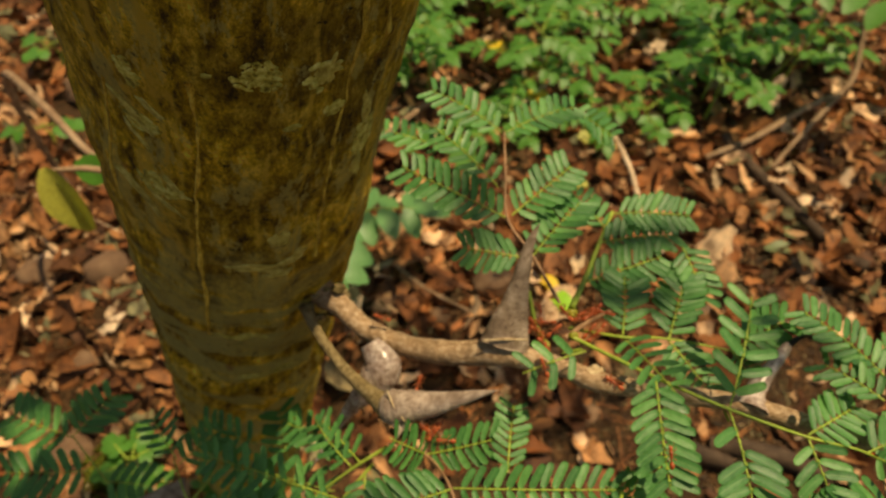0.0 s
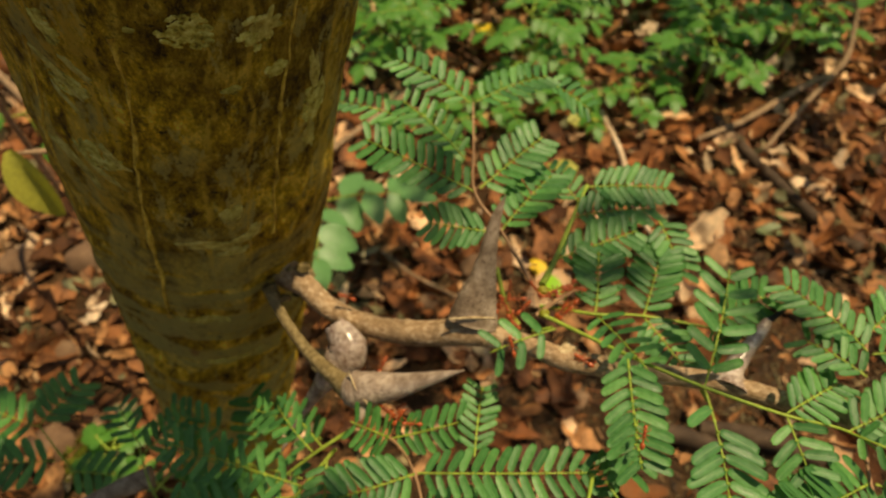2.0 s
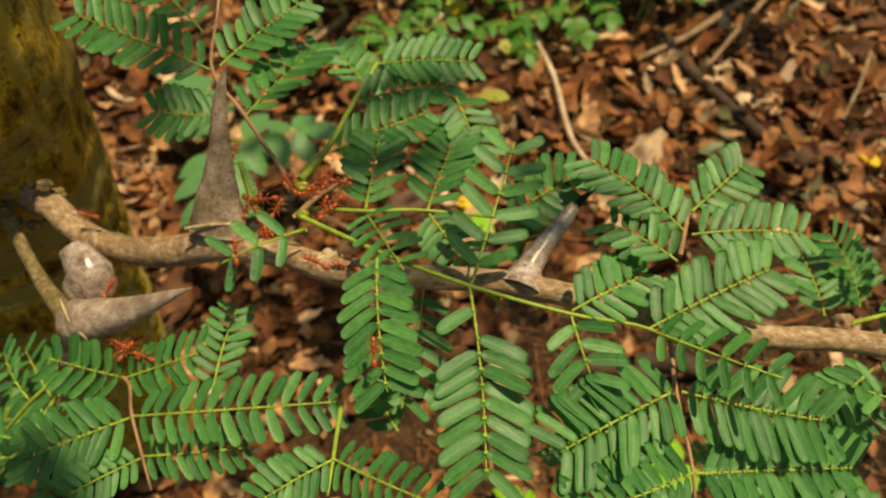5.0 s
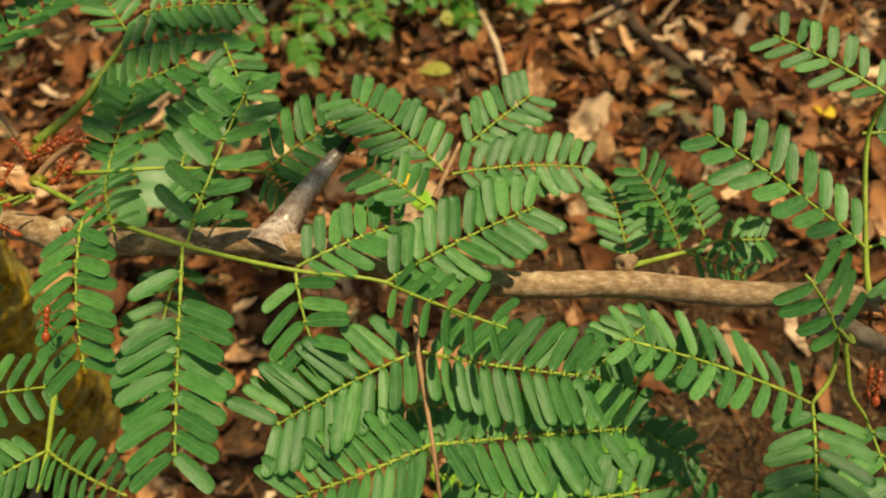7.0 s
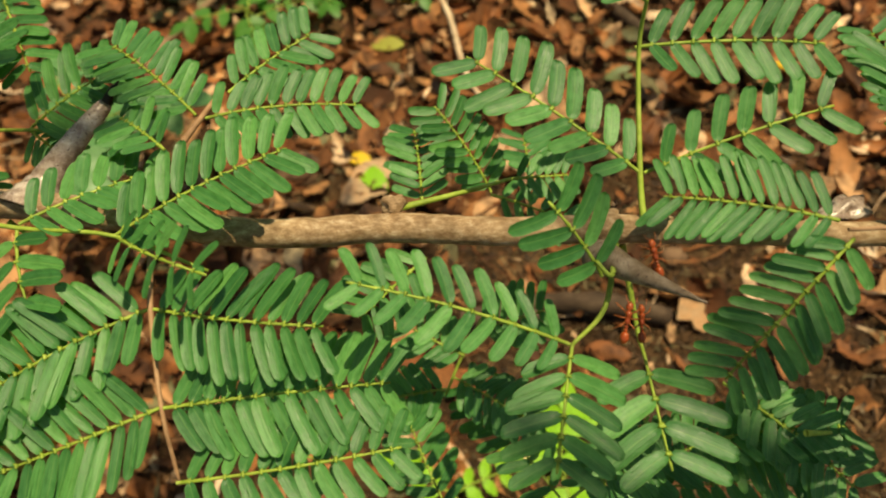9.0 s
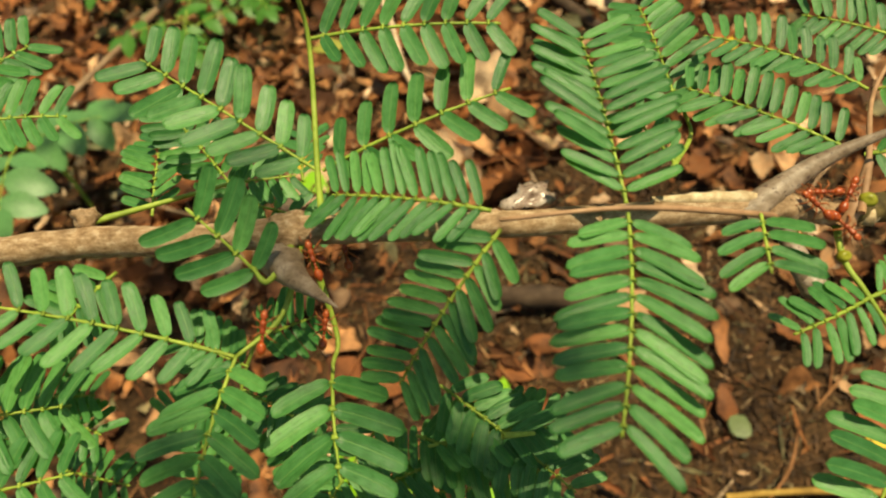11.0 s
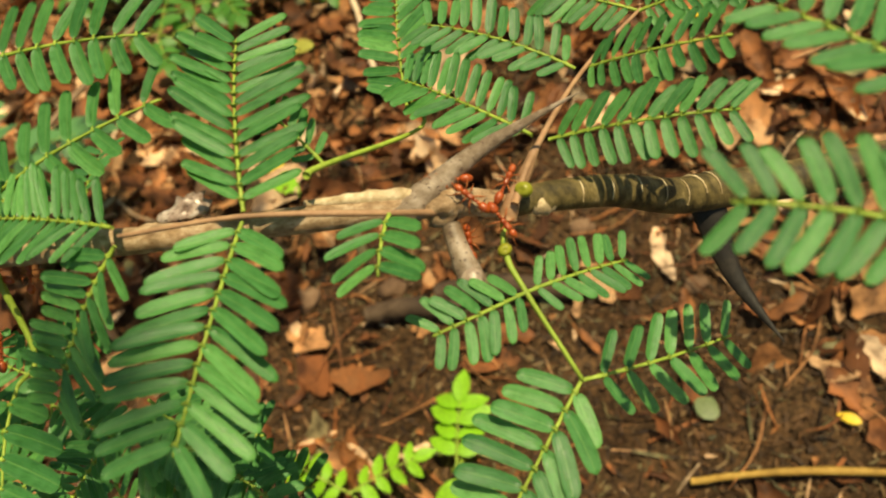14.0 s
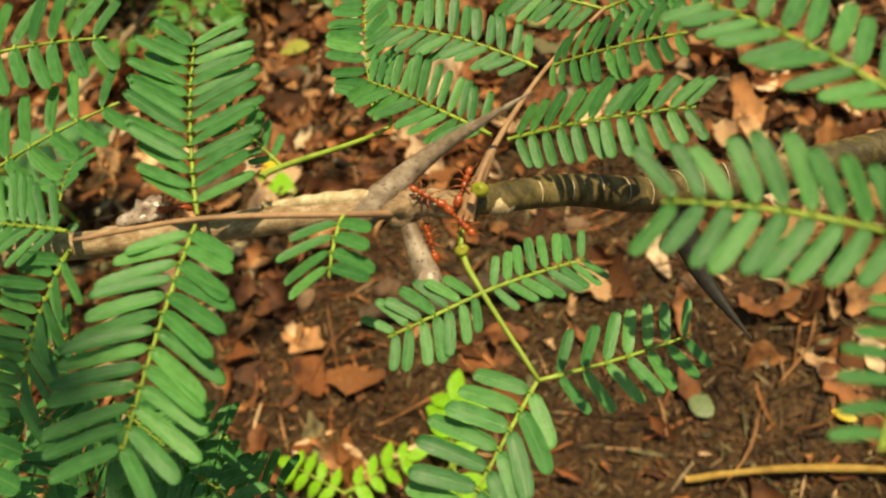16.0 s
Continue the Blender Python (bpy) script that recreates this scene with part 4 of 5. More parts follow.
acacia_leaf(0, [(0.1253, 0.2020, 0.4481), (0.1180, 0.2041, 0.4450)],
            [((0.1251, 0.1993, 0.4516), (0.0993, 0.1967, 0.4485), 3, 0.0099)])
acacia_leaf(0, [(0.1266, 0.2176, 0.4394), (0.1442, 0.2041, 0.4473), (0.1632, 0.2021, 0.4427), (0.1988, 0.1844, 0.4434)],
            [((0.1443, 0.2064, 0.4455), (0.1551, 0.2327, 0.4477), 9, 0.0103),
             ((0.1440, 0.2053, 0.4451), (0.1492, 0.1742, 0.4554), 6, 0.0093),
             ((0.1632, 0.2025, 0.4428), (0.1801, 0.2262, 0.4470), 9, 0.0107),
             ((0.1631, 0.2022, 0.4416), (0.1698, 0.1784, 0.4389), 7, 0.0093),
             ((0.1855, 0.1918, 0.4431), (0.2094, 0.1973, 0.4478), 7, 0.0103),
             ((0.1852, 0.1913, 0.4426), (0.1899, 0.1850, 0.4365), 6, 0.0077)])
acacia_leaf(0, [(0.2243, 0.1579, 0.4522), (0.2355, 0.1729, 0.4503), (0.2365, 0.1745, 0.4499)],
            [((0.2292, 0.1650, 0.4527), (0.2133, 0.1966, 0.4549), 11, 0.0100),
             ((0.2370, 0.1731, 0.4492), (0.2614, 0.1857, 0.4480), 8, 0.0092),
             ((0.2310, 0.1637, 0.4521), (0.2659, 0.1577, 0.4456), 11, 0.0087),
             ((0.2215, 0.1552, 0.4546), (0.2111, 0.1753, 0.4505), 7, 0.0085)], STALK_BROWN)
acacia_leaf(0, [(0.2649, 0.1306, 0.4385), (0.2822, 0.1316, 0.4343), (0.2938, 0.1342, 0.4295)],
            [((0.2718, 0.1401, 0.4237), (0.2783, 0.1655, 0.4232), 9, 0.0087),
             ((0.2913, 0.1431, 0.4148), (0.2843, 0.1626, 0.4324), 10, 0.0088),
             ((0.3069, 0.1504, 0.4031), (0.3127, 0.1704, 0.3989), 6, 0.0081),
             ((0.2938, 0.1347, 0.4288), (0.3078, 0.1318, 0.4260), 6, 0.0067),
             ((0.2899, 0.1392, 0.4191), (0.3086, 0.1311, 0.4054), 6, 0.0077)])
acacia_leaf(0, [(0.0455, 0.1880, 0.4300), (0.0591, 0.1867, 0.4171), (0.0652, 0.1674, 0.4269), (0.0656, 0.1494, 0.4155)],
            [((0.0591, 0.1867, 0.4171), (0.0464, 0.1875, 0.4365), 6, 0.0088),
             ((0.0601, 0.1863, 0.4174), (0.0867, 0.1828, 0.4269), 8, 0.0084),
             ((0.0652, 0.1672, 0.4276), (0.0364, 0.1669, 0.4218), 9, 0.0112),
             ((0.0662, 0.1671, 0.4281), (0.1233, 0.1520, 0.4334), 14, 0.0092),
             ((0.0645, 0.1577, 0.4200), (0.0470, 0.1509, 0.4250), 8, 0.0069),
             ((0.0653, 0.1582, 0.4200), (0.0963, 0.1498, 0.4250), 10, 0.0074)], STALK_BROWN)
acacia_leaf(0, [(0.1240, 0.1510, 0.4346), (0.1181, 0.1389, 0.4274), (0.1146, 0.1304, 0.4252)],
            [((0.1181, 0.1386, 0.4280), (0.0975, 0.1342, 0.4256), 8, 0.0081),
             ((0.1185, 0.1387, 0.4275), (0.1410, 0.1167, 0.4388), 9, 0.0073)])
acacia_leaf(0, [(0.1743, 0.1713, 0.4350), (0.1767, 0.1688, 0.4300)],
            [((0.1555, 0.1821, 0.4300), (0.1396, 0.1504, 0.4200), 7, 0.0103),
             ((0.0876, 0.1696, 0.4250), (0.0977, 0.1958, 0.4250), 8, 0.0076),
             ((0.1371, 0.1479, 0.4100), (0.1331, 0.1622, 0.4100), 6, 0.0077),
             ((0.1996, 0.1209, 0.4400), (0.1770, 0.1212, 0.4400), 8, 0.0128),
             ((0.2666, 0.1179, 0.4350), (0.2484, 0.1124, 0.4300), 7, 0.0082)])
acacia_leaf(0, [(0.1269, 0.2204, 0.4498), (0.1384, 0.2347, 0.4474), (0.1498, 0.2497, 0.4492), (0.1624, 0.2659, 0.4509)],
            [((0.1388, 0.2352, 0.4440), (0.1740, 0.2377, 0.4496), 10, 0.0098),
             ((0.1617, 0.2632, 0.4526), (0.1960, 0.2564, 0.4498), 10, 0.0098),
             ((0.1509, 0.2510, 0.4491), (0.1873, 0.2492, 0.4467), 10, 0.0105),
             ((0.1837, 0.2396, 0.4515), (0.1850, 0.2164, 0.4419), 7, 0.0098),
             ((0.1558, 0.2573, 0.4496), (0.1480, 0.2789, 0.4518), 6, 0.0090)], STALK, 0.0011)
acacia_leaf(0, [(0.1227, 0.2230, 0.4510), (0.1151, 0.2407, 0.4629), (0.1087, 0.2562, 0.4695), (0.1134, 0.2766, 0.4742), (0.1186, 0.2980, 0.4784)],
            [((0.1082, 0.2565, 0.4696), (0.0703, 0.2860, 0.4786), 12, 0.0098),
             ((0.1112, 0.2575, 0.4696), (0.1417, 0.2744, 0.4750), 9, 0.0100),
             ((0.1102, 0.2404, 0.4630), (0.0882, 0.2490, 0.4642), 8, 0.0090),
             ((0.1154, 0.2402, 0.4625), (0.1442, 0.2635, 0.4636), 9, 0.0104),
             ((0.1171, 0.2975, 0.4790), (0.0915, 0.3270, 0.4839), 9, 0.0095),
             ((0.1198, 0.2972, 0.4793), (0.1548, 0.3063, 0.4797), 9, 0.0090),
             ((0.1084, 0.2704, 0.4737), (0.0889, 0.3061, 0.4792), 8, 0.0086),
             ((0.0946, 0.3040, 0.4674), (0.0633, 0.3268, 0.4662), 8, 0.0086),
             ((0.1557, 0.3130, 0.4723), (0.1750, 0.3017, 0.4609), 6, 0.0086)], STALK_BROWN)
acacia_leaf(0, [(-0.1044, 0.2470, 0.2900), (-0.1179, 0.2688, 0.3000), (-0.1327, 0.2907, 0.3000)],
            [((-0.1318, 0.2887, 0.3000), (-0.1686, 0.3126, 0.3000), 7, 0.0148),
             ((-0.1311, 0.2903, 0.3000), (-0.1113, 0.3118, 0.3000), 6, 0.0140),
             ((-0.1206, 0.2660, 0.3000), (-0.1664, 0.2750, 0.3000), 8, 0.0142),
             ((-0.1123, 0.2578, 0.3000), (-0.0867, 0.2528, 0.2900), 5, 0.0126)])
acacia_leaf(0, [(0.0447, 0.1894, 0.4250), (0.0297, 0.1877, 0.4150), (0.0117, 0.1850, 0.4000), (-0.0025, 0.1790, 0.3900)],
            [((0.0298, 0.1888, 0.4150), (0.0177, 0.2135, 0.4100), 5, 0.0075),
             ((0.0347, 0.1835, 0.4170), (0.0297, 0.1649, 0.4100), 6, 0.0082),
             ((0.0119, 0.1882, 0.4000), (-0.0367, 0.2209, 0.3800), 9, 0.0093),
             ((0.0052, 0.1840, 0.3950), (-0.0268, 0.1924, 0.3800), 7, 0.0090)])
acacia_leaf(0, [(-0.0574, 0.2224, 0.3300), (-0.0385, 0.2333, 0.3400)],
            [((-0.0339, 0.2346, 0.3400), (0.0167, 0.2073, 0.3450), 7, 0.0116),
             ((-0.0210, 0.2473, 0.3300), (-0.0529, 0.2701, 0.3200), 6, 0.0115),
             ((0.0291, 0.2179, 0.3600), (-0.0028, 0.2454, 0.3500), 7, 0.0105)])
acacia_leaf(0, [(0.0383, 0.1880, 0.4150), (0.0232, 0.1797, 0.4050), (0.0112, 0.1713, 0.4000)],
            [((0.0233, 0.1805, 0.4050), (-0.0323, 0.2191, 0.3850), 7, 0.0104),
             ((0.0191, 0.1791, 0.4000), (-0.0240, 0.1903, 0.3850), 7, 0.0101),
             ((0.0337, 0.1910, 0.4100), (0.0190, 0.2183, 0.4000), 4, 0.0081)])
acacia_leaf(0, [(-0.0444, 0.2015, 0.3400), (-0.0553, 0.2225, 0.3400), (-0.0633, 0.2463, 0.3350)],
            [((-0.0604, 0.2426, 0.3350), (-0.0402, 0.2603, 0.3300), 6, 0.0104),
             ((-0.0619, 0.2459, 0.3350), (-0.0765, 0.2751, 0.3300), 5, 0.0099),
             ((-0.0485, 0.2129, 0.3400), (-0.0137, 0.2077, 0.3400), 7, 0.0106),
             ((-0.0065, 0.2355, 0.3300), (-0.0089, 0.2674, 0.3250), 6, 0.0118)])
acacia_leaf(0, [(0.2729, 0.0679, 0.3500), (0.2821, 0.0730, 0.3600), (0.2896, 0.0746, 0.3650)],
            [((0.2864, 0.0746, 0.3650), (0.3207, 0.0711, 0.3750), 12, 0.0104),
             ((0.2891, 0.0744, 0.3600), (0.3350, 0.0559, 0.3700), 13, 0.0109),
             ((0.2810, 0.0750, 0.3600), (0.2687, 0.1191, 0.3550), 10, 0.0101),
             ((0.2503, 0.0840, 0.3550), (0.2485, 0.1226, 0.3600), 10, 0.0102)])
acacia_leaf(0, [(0.2821, 0.1261, 0.3846), (0.2714, 0.1210, 0.3743), (0.2618, 0.1148, 0.3633)],
            [((0.2774, 0.1222, 0.3816), (0.2958, 0.1179, 0.3867), 7, 0.0095),
             ((0.2708, 0.1198, 0.3734), (0.2577, 0.1327, 0.3804), 7, 0.0100),
             ((0.2659, 0.1170, 0.3675), (0.2814, 0.0988, 0.3610), 8, 0.0100),
             ((0.2632, 0.1158, 0.3641), (0.2399, 0.1219, 0.3596), 8, 0.0100)])
acacia_leaf(0, [(0.2055, 0.1434, 0.3700), (0.2053, 0.1324, 0.3629), (0.2045, 0.1202, 0.3549)],
            [((0.2057, 0.1402, 0.3679), (0.2218, 0.1239, 0.3651), 8, 0.0098),
             ((0.2051, 0.1427, 0.3695), (0.2250, 0.1333, 0.3715), 8, 0.0095),
             ((0.2048, 0.1279, 0.3599), (0.1919, 0.1445, 0.3633), 8, 0.0098),
             ((0.2043, 0.1234, 0.3570), (0.2234, 0.1094, 0.3559), 8, 0.0098)])
nectary((0.4069, 0.0640, 0.4316), 0.0017, (-0.5, -0.4, 0.8))
nectary((0.3990, 0.0580, 0.4258), 0.0014, (0.0, -0.5, 0.8))
nectary((0.3975, 0.0712, 0.4262), 0.0013, (0.0, -0.5, 0.8))
nectary((0.1250, 0.2105, 0.4450), 0.0022, (0.0, -0.5, 0.8))
nectary((0.1270, 0.2190, 0.4480), 0.0024, (0.0, -0.5, 0.8))


# ---- unseen crown, high above the branch, with sprays added for shade ----
def build_crown():
    """Unseen sprays of leaflets on the upper limbs, some placed only to cast shade."""
    rng = random.Random(21)
    pieces = []
    for i in range(110):
        c = axis_at(2.1) + Vector((rng.gauss(-1.25, 0.24), rng.gauss(0.5, 0.35), rng.gauss(0.25, 0.2)))
        if i % 3 == 0:
            c = axis_at(2.1) + Vector((rng.gauss(-0.1, 0.3), rng.gauss(-1.15, 0.22), rng.gauss(0.3, 0.2)))
        lone = i % 10 == 0                          # a few thin sprays added to shade the trunk's foot
        if lone:
            c = Vector((rng.gauss(0.49, 0.03), rng.gauss(0.10, 0.03), rng.gauss(2.3, 0.04))) if i % 20 else Vector((rng.gauss(0.42, 0.05), rng.gauss(0.32, 0.04), rng.gauss(2.3, 0.04)))
        for k in range(9 if lone else 34):
            p = c + Vector((rng.gauss(0, 0.09), rng.gauss(0, 0.09), rng.gauss(0, 0.04))) * (0.6 if lone else 1.0)
            m = pose(*p, rng.gauss(0, 25), rng.gauss(0, 25), rng.uniform(0, 360)) @ Matrix.Diagonal((0.022, 0.055, 0.055, 1))
            a = np.array(m)
            pieces.append(((BLADE_A @ a[:3, :3].T + a[:3, 3]).tolist(), BLADE_F))
    # the spray at y 0.022 stands in for the camera rig's shadow
    for at, wide, count in (((0.335, 0.182, 1.5), 0.030, 16), ((0.235, 0.275, 1.5), 0.045, 18), ((0.64, 0.252, 1.9), 0.034, 10), ((0.755, 0.022, 1.9), 0.034, 11), ((0.66, 0.47, 1.9), 0.05, 26), ((0.76, 0.43, 1.9), 0.05, 26), ((0.68, 0.60, 1.9), 0.05, 16), ((0.87, 0.42, 1.9), 0.04, 14)):   # low unseen sprays, added only to shade the leaves, litter and soil
        for k in range(count):
            p = Vector(at) + Vector((rng.gauss(0, wide), rng.gauss(0, wide), rng.gauss(0, 0.02)))
            a = np.array(pose(*p, rng.gauss(0, 20), rng.gauss(0, 20), rng.uniform(0, 360)) @ Matrix.Diagonal((0.016, 0.045, 0.045, 1)))
            pieces.append(((BLADE_A @ a[:3, :3].T + a[:3, 3]).tolist(), BLADE_F))
    return joined(pieces)


tagged(part("crown", blades("crown", *build_crown(), LEAF_JOINED), tree, "open feathery crown, unseen, with sprays added for shade"), kind="stuff")
# unseen limbs; number 3 reaches up to the sprays added for shade
limb_luck = random.Random(31)
for k in range(7):
    a = axis_at(1.35 + 0.12 * k)
    b = axis_at(2.1) + Vector((math.cos(k * 2.4) * 0.3 - 1.05, math.sin(k * 2.4) * 0.4 + 0.4, limb_luck.uniform(0.1, 0.5)))
    if k == 3:
        b = Vector((0.50, 0.14, 2.30))
    if k % 3 == 1:
        b = axis_at(2.1) + Vector((limb_luck.uniform(-0.3, 0.1), -1.05, 0.3))
    part("limb", mesh("limb", *tube([a, a.lerp(b, 0.5) + Vector((0, 0, 0.12)), b], [0.018, 0.012, 0.004], 8, 6, 0.1), TRUNK), tree)


# ---- ground ----
def ground_height(x, y):
    p = Vector((x, y, 0))
    return 0.014 * noise.noise(p * 3.1) + 0.008 * noise.noise(p * 11) + 0.004 * noise.noise(p * 34)


def build_ground():
    """One sheet: fine near the tree, coarse far away."""
    xs = sorted({round(-0.75 + i * 0.012, 3) for i in range(190)} | {-60, -25, -10, -5, -2.5, -1.5, -1.0, 1.8, 2.2, 3, 5, 10, 25, 60})
    ys = sorted({round(-0.35 + i * 0.012, 3) for i in range(190)} | {-60, -25, -10, -5, -2.5, -1.2, -0.7, 2.2, 2.6, 3.5, 6, 12, 25, 60})
    verts = [(x, y, ground_height(x, y)) for y in ys for x in xs]
    w = len(xs)
    faces = [(j * w + i, j * w + i + 1, (j + 1) * w + i + 1, (j + 1) * w + i) for j in range(len(ys) - 1) for i in range(w - 1)]
    return verts, faces


tagged(new("ground", mesh("ground", *build_ground(), SOIL)), "dark brown crumbly forest soil", "ground", kind="structure")


def on_ground(x, y, lift=0.0):
    return Vector((x, y, ground_height(x, y) + lift))


def stick(points, radii, mat, label, lift=0.006):
    pts = [on_ground(x, y, lift + z) for x, y, z in points]
    ob = tagged(new("stick", mesh("stick", *tube(pts, radii, 9, 8, 0.25, seed=len(label)), mat)), label, "stick")
    return ob


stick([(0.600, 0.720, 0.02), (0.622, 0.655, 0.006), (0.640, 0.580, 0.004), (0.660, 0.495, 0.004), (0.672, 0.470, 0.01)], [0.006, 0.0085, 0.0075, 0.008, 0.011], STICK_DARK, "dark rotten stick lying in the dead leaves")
stick([(0.560, 0.690, 0.01), (0.640, 0.705, 0.025), (0.730, 0.735, 0.035), (0.806, 0.752, 0.05), (0.835, 0.790, 0.09), (0.850, 0.83, 0.13)], [0.0035, 0.0042, 0.0045, 0.0045, 0.0036, 0.003], STICK, "brown forked dead branch on the leaf litter")
stick([(0.806, 0.752, 0.05), (0.700, 0.690, 0.03), (0.640, 0.650, 0.015)], [0.004, 0.0035, 0.002], STICK, "thin brown dead twig on the leaf litter")
stick([(0.446, 0.770, 0.02), (0.440, 0.680, 0.02), (0.425, 0.590, 0.018), (0.432, 0.545, 0.012)], [0.0028, 0.0035, 0.0035, 0.002], STICK_PALE, "thin pale bent twig on the leaf litter")
stick([(0.478, 0.070, 0.004), (0.515, 0.055, 0.006), (0.560, 0.035, 0.006), (0.640, -0.01, 0.006)], [0.0026, 0.0024, 0.0028, 0.002], STICK_OCHRE, "ochre dry stick lying on bare soil")
stick([(-0.02, 0.725, 0.015), (0.09, 0.80, 0.02), (0.215, 0.892, 0.02)], [0.003, 0.004, 0.004], STICK, "straight grey-brown twig on the ground")
stick([(0.285, 0.825, 0.02), (0.33, 0.85, 0.02), (0.40, 0.90, 0.02)], [0.004, 0.0045, 0.003], STICK_PALE, "pale straight twig on the ground")
stick([(0.76, 0.525, 0.01), (0.80, 0.56, 0.025), (0.84, 0.60, 0.035)], [0.0018, 0.0024, 0.0022], STICK, "grey-brown twig on the leaf litter")
stick([(0.10, 0.60, 0.01), (0.13, 0.54, 0.02), (0.17, 0.50, 0.02)], [0.0018, 0.002, 0.0018], STICK, "thin brown twig on the leaf litter")


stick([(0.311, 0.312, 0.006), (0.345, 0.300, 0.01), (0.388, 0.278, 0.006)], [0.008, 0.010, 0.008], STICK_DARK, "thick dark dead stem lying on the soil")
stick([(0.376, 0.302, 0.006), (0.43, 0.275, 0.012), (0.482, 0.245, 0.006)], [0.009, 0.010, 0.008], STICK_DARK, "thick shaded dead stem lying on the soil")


def build_twiglets():
    """Thin broken twigs and stalks strewn over the litter."""
    rng = random.Random(17)
    pieces = []
    for k in range(900):
        x, y, a, ln = rng.uniform(-0.7, 1.3), rng.uniform(-0.1, 1.6), rng.uniform(0, 6.28), rng.uniform(0.02, 0.09)
        d = Vector((math.cos(a), math.sin(a), 0)) * ln / 2
        p = on_ground(x, y, rng.uniform(0.004, 0.016))
        bow = Vector((-d.y, d.x, 0)) * rng.uniform(-0.25, 0.25)
        pieces.append(tube([p - d, p + bow, p + d + Vector((0, 0, rng.uniform(-0.004, 0.012)))], [0.0007, rng.uniform(0.0007, 0.0014), 0.0005], 5, 3))
    return joined(pieces)


tagged(new("twig_litter", mesh("twig_litter", *build_twiglets(), LITTER)), "thin broken twigs strewn over the dead leaves", "twigs", kind="stuff")


def stone(x, y, r, seed):
    return tagged(new("stone", mesh("stone", *lump(on_ground(x, y, r * 0.25), r, seed, (1.0, 0.8, 0.62), 0.28), STONE)), "rounded grey-brown stone among dead leaves", "stone", "stones on the ground")


for k, (x, y, r) in enumerate([(-0.27, 0.432, 0.026), (-0.25, 0.671, 0.030), (-0.335, 0.688, 0.028), (0.213, 0.553, 0.026), (0.078, 0.546, 0.018), (-0.31, 1.05, 0.04), (-0.17, 0.60, 0.018), (-0.27, 0.545, 0.02),
                               (0.135, 0.515, 0.015), (0.40, 0.60, 0.016), (0.52, 0.30, 0.012), (0.34, 0.33, 0.014), (0.57, 0.20, 0.010), (-0.13, 0.50, 0.014), (0.26, 0.36, 0.016)]):
    stone(x, y, r, k + 1)


# ---- leaning twig with one dying leaf, behind the trunk ----
sprig = thing("dead_sprig", on_ground(-0.30, 0.80), "grey leaning dead twig with one drooping yellow-green leaf", "twig")
part("stem", mesh("stem", *tube([on_ground(-0.30, 0.80), (-0.27, 0.73, 0.20), (-0.234, 0.668, 0.30), (-0.185, 0.595, 0.31), (-0.140, 0.525, 0.31), (-0.09, 0.47, 0.32)], [0.0035, 0.0035, 0.0036, 0.0034, 0.003, 0.002], 9, 8, 0.15), STICK), sprig)
part("side_twig", mesh("side_twig", *tube([(-0.095, 0.474, 0.32), (-0.120, 0.468, 0.345), (-0.150, 0.468, 0.35)], [0.0022, 0.0026, 0.0012], 8, 6, 0.1), STICK), sprig)


def broad_blade(wide=0.42, n=7, cup=0.12, notch=0.0):
    """An oval leaf blade of length 1 along y."""
    verts = []
    for i in range(n):
        u = i / (n - 1)
        w = wide * math.sin(math.pi * (0.03 + 0.94 * u) ** 0.85) ** 0.75
        for s in (-1, -0.5, 0, 0.5, 1):
            verts.append((s * w, u, cup * abs(s) * w - 0.22 * u * u + 0.006 * math.sin(9 * u + 3 * s)))
    faces = [(5 * i + k, 5 * i + k + 1, 5 * i + k + 6, 5 * i + k + 5) for i in range(n - 1) for k in range(4)]
    return np.array(verts), faces


def placed(blade, at, along, normal, length, width=1.0):
    y = Vector(along).normalized()
    x = y.cross(Vector(normal)).normalized()
    z = x.cross(y)
    m = np.array(Matrix((x * length * width, y * length, z * length)).transposed())
    return (blade[0] @ m.T + np.array(at)).tolist(), blade[1]


OVAL = broad_blade(0.33)
ROUND = broad_blade(0.55)
SLIM = broad_blade(0.27)
FOLDED = broad_blade(0.34, 14, 0.55)
part("leaf", mesh("leaf", *placed(FOLDED, (-0.150, 0.467, 0.354), (0.22, -0.35, -0.9), (0.1, -0.9, 0.4), 0.058, 0.62), OLDLEAF), sprig, "drooping yellow-green leaf with brown edges")
part("leaf", mesh("leaf", *placed(OVAL, (-0.135, 0.475, 0.345), (0.5, 0.3, -0.6), (0.1, -0.6, 0.7), 0.034), BROADLEAF), sprig)


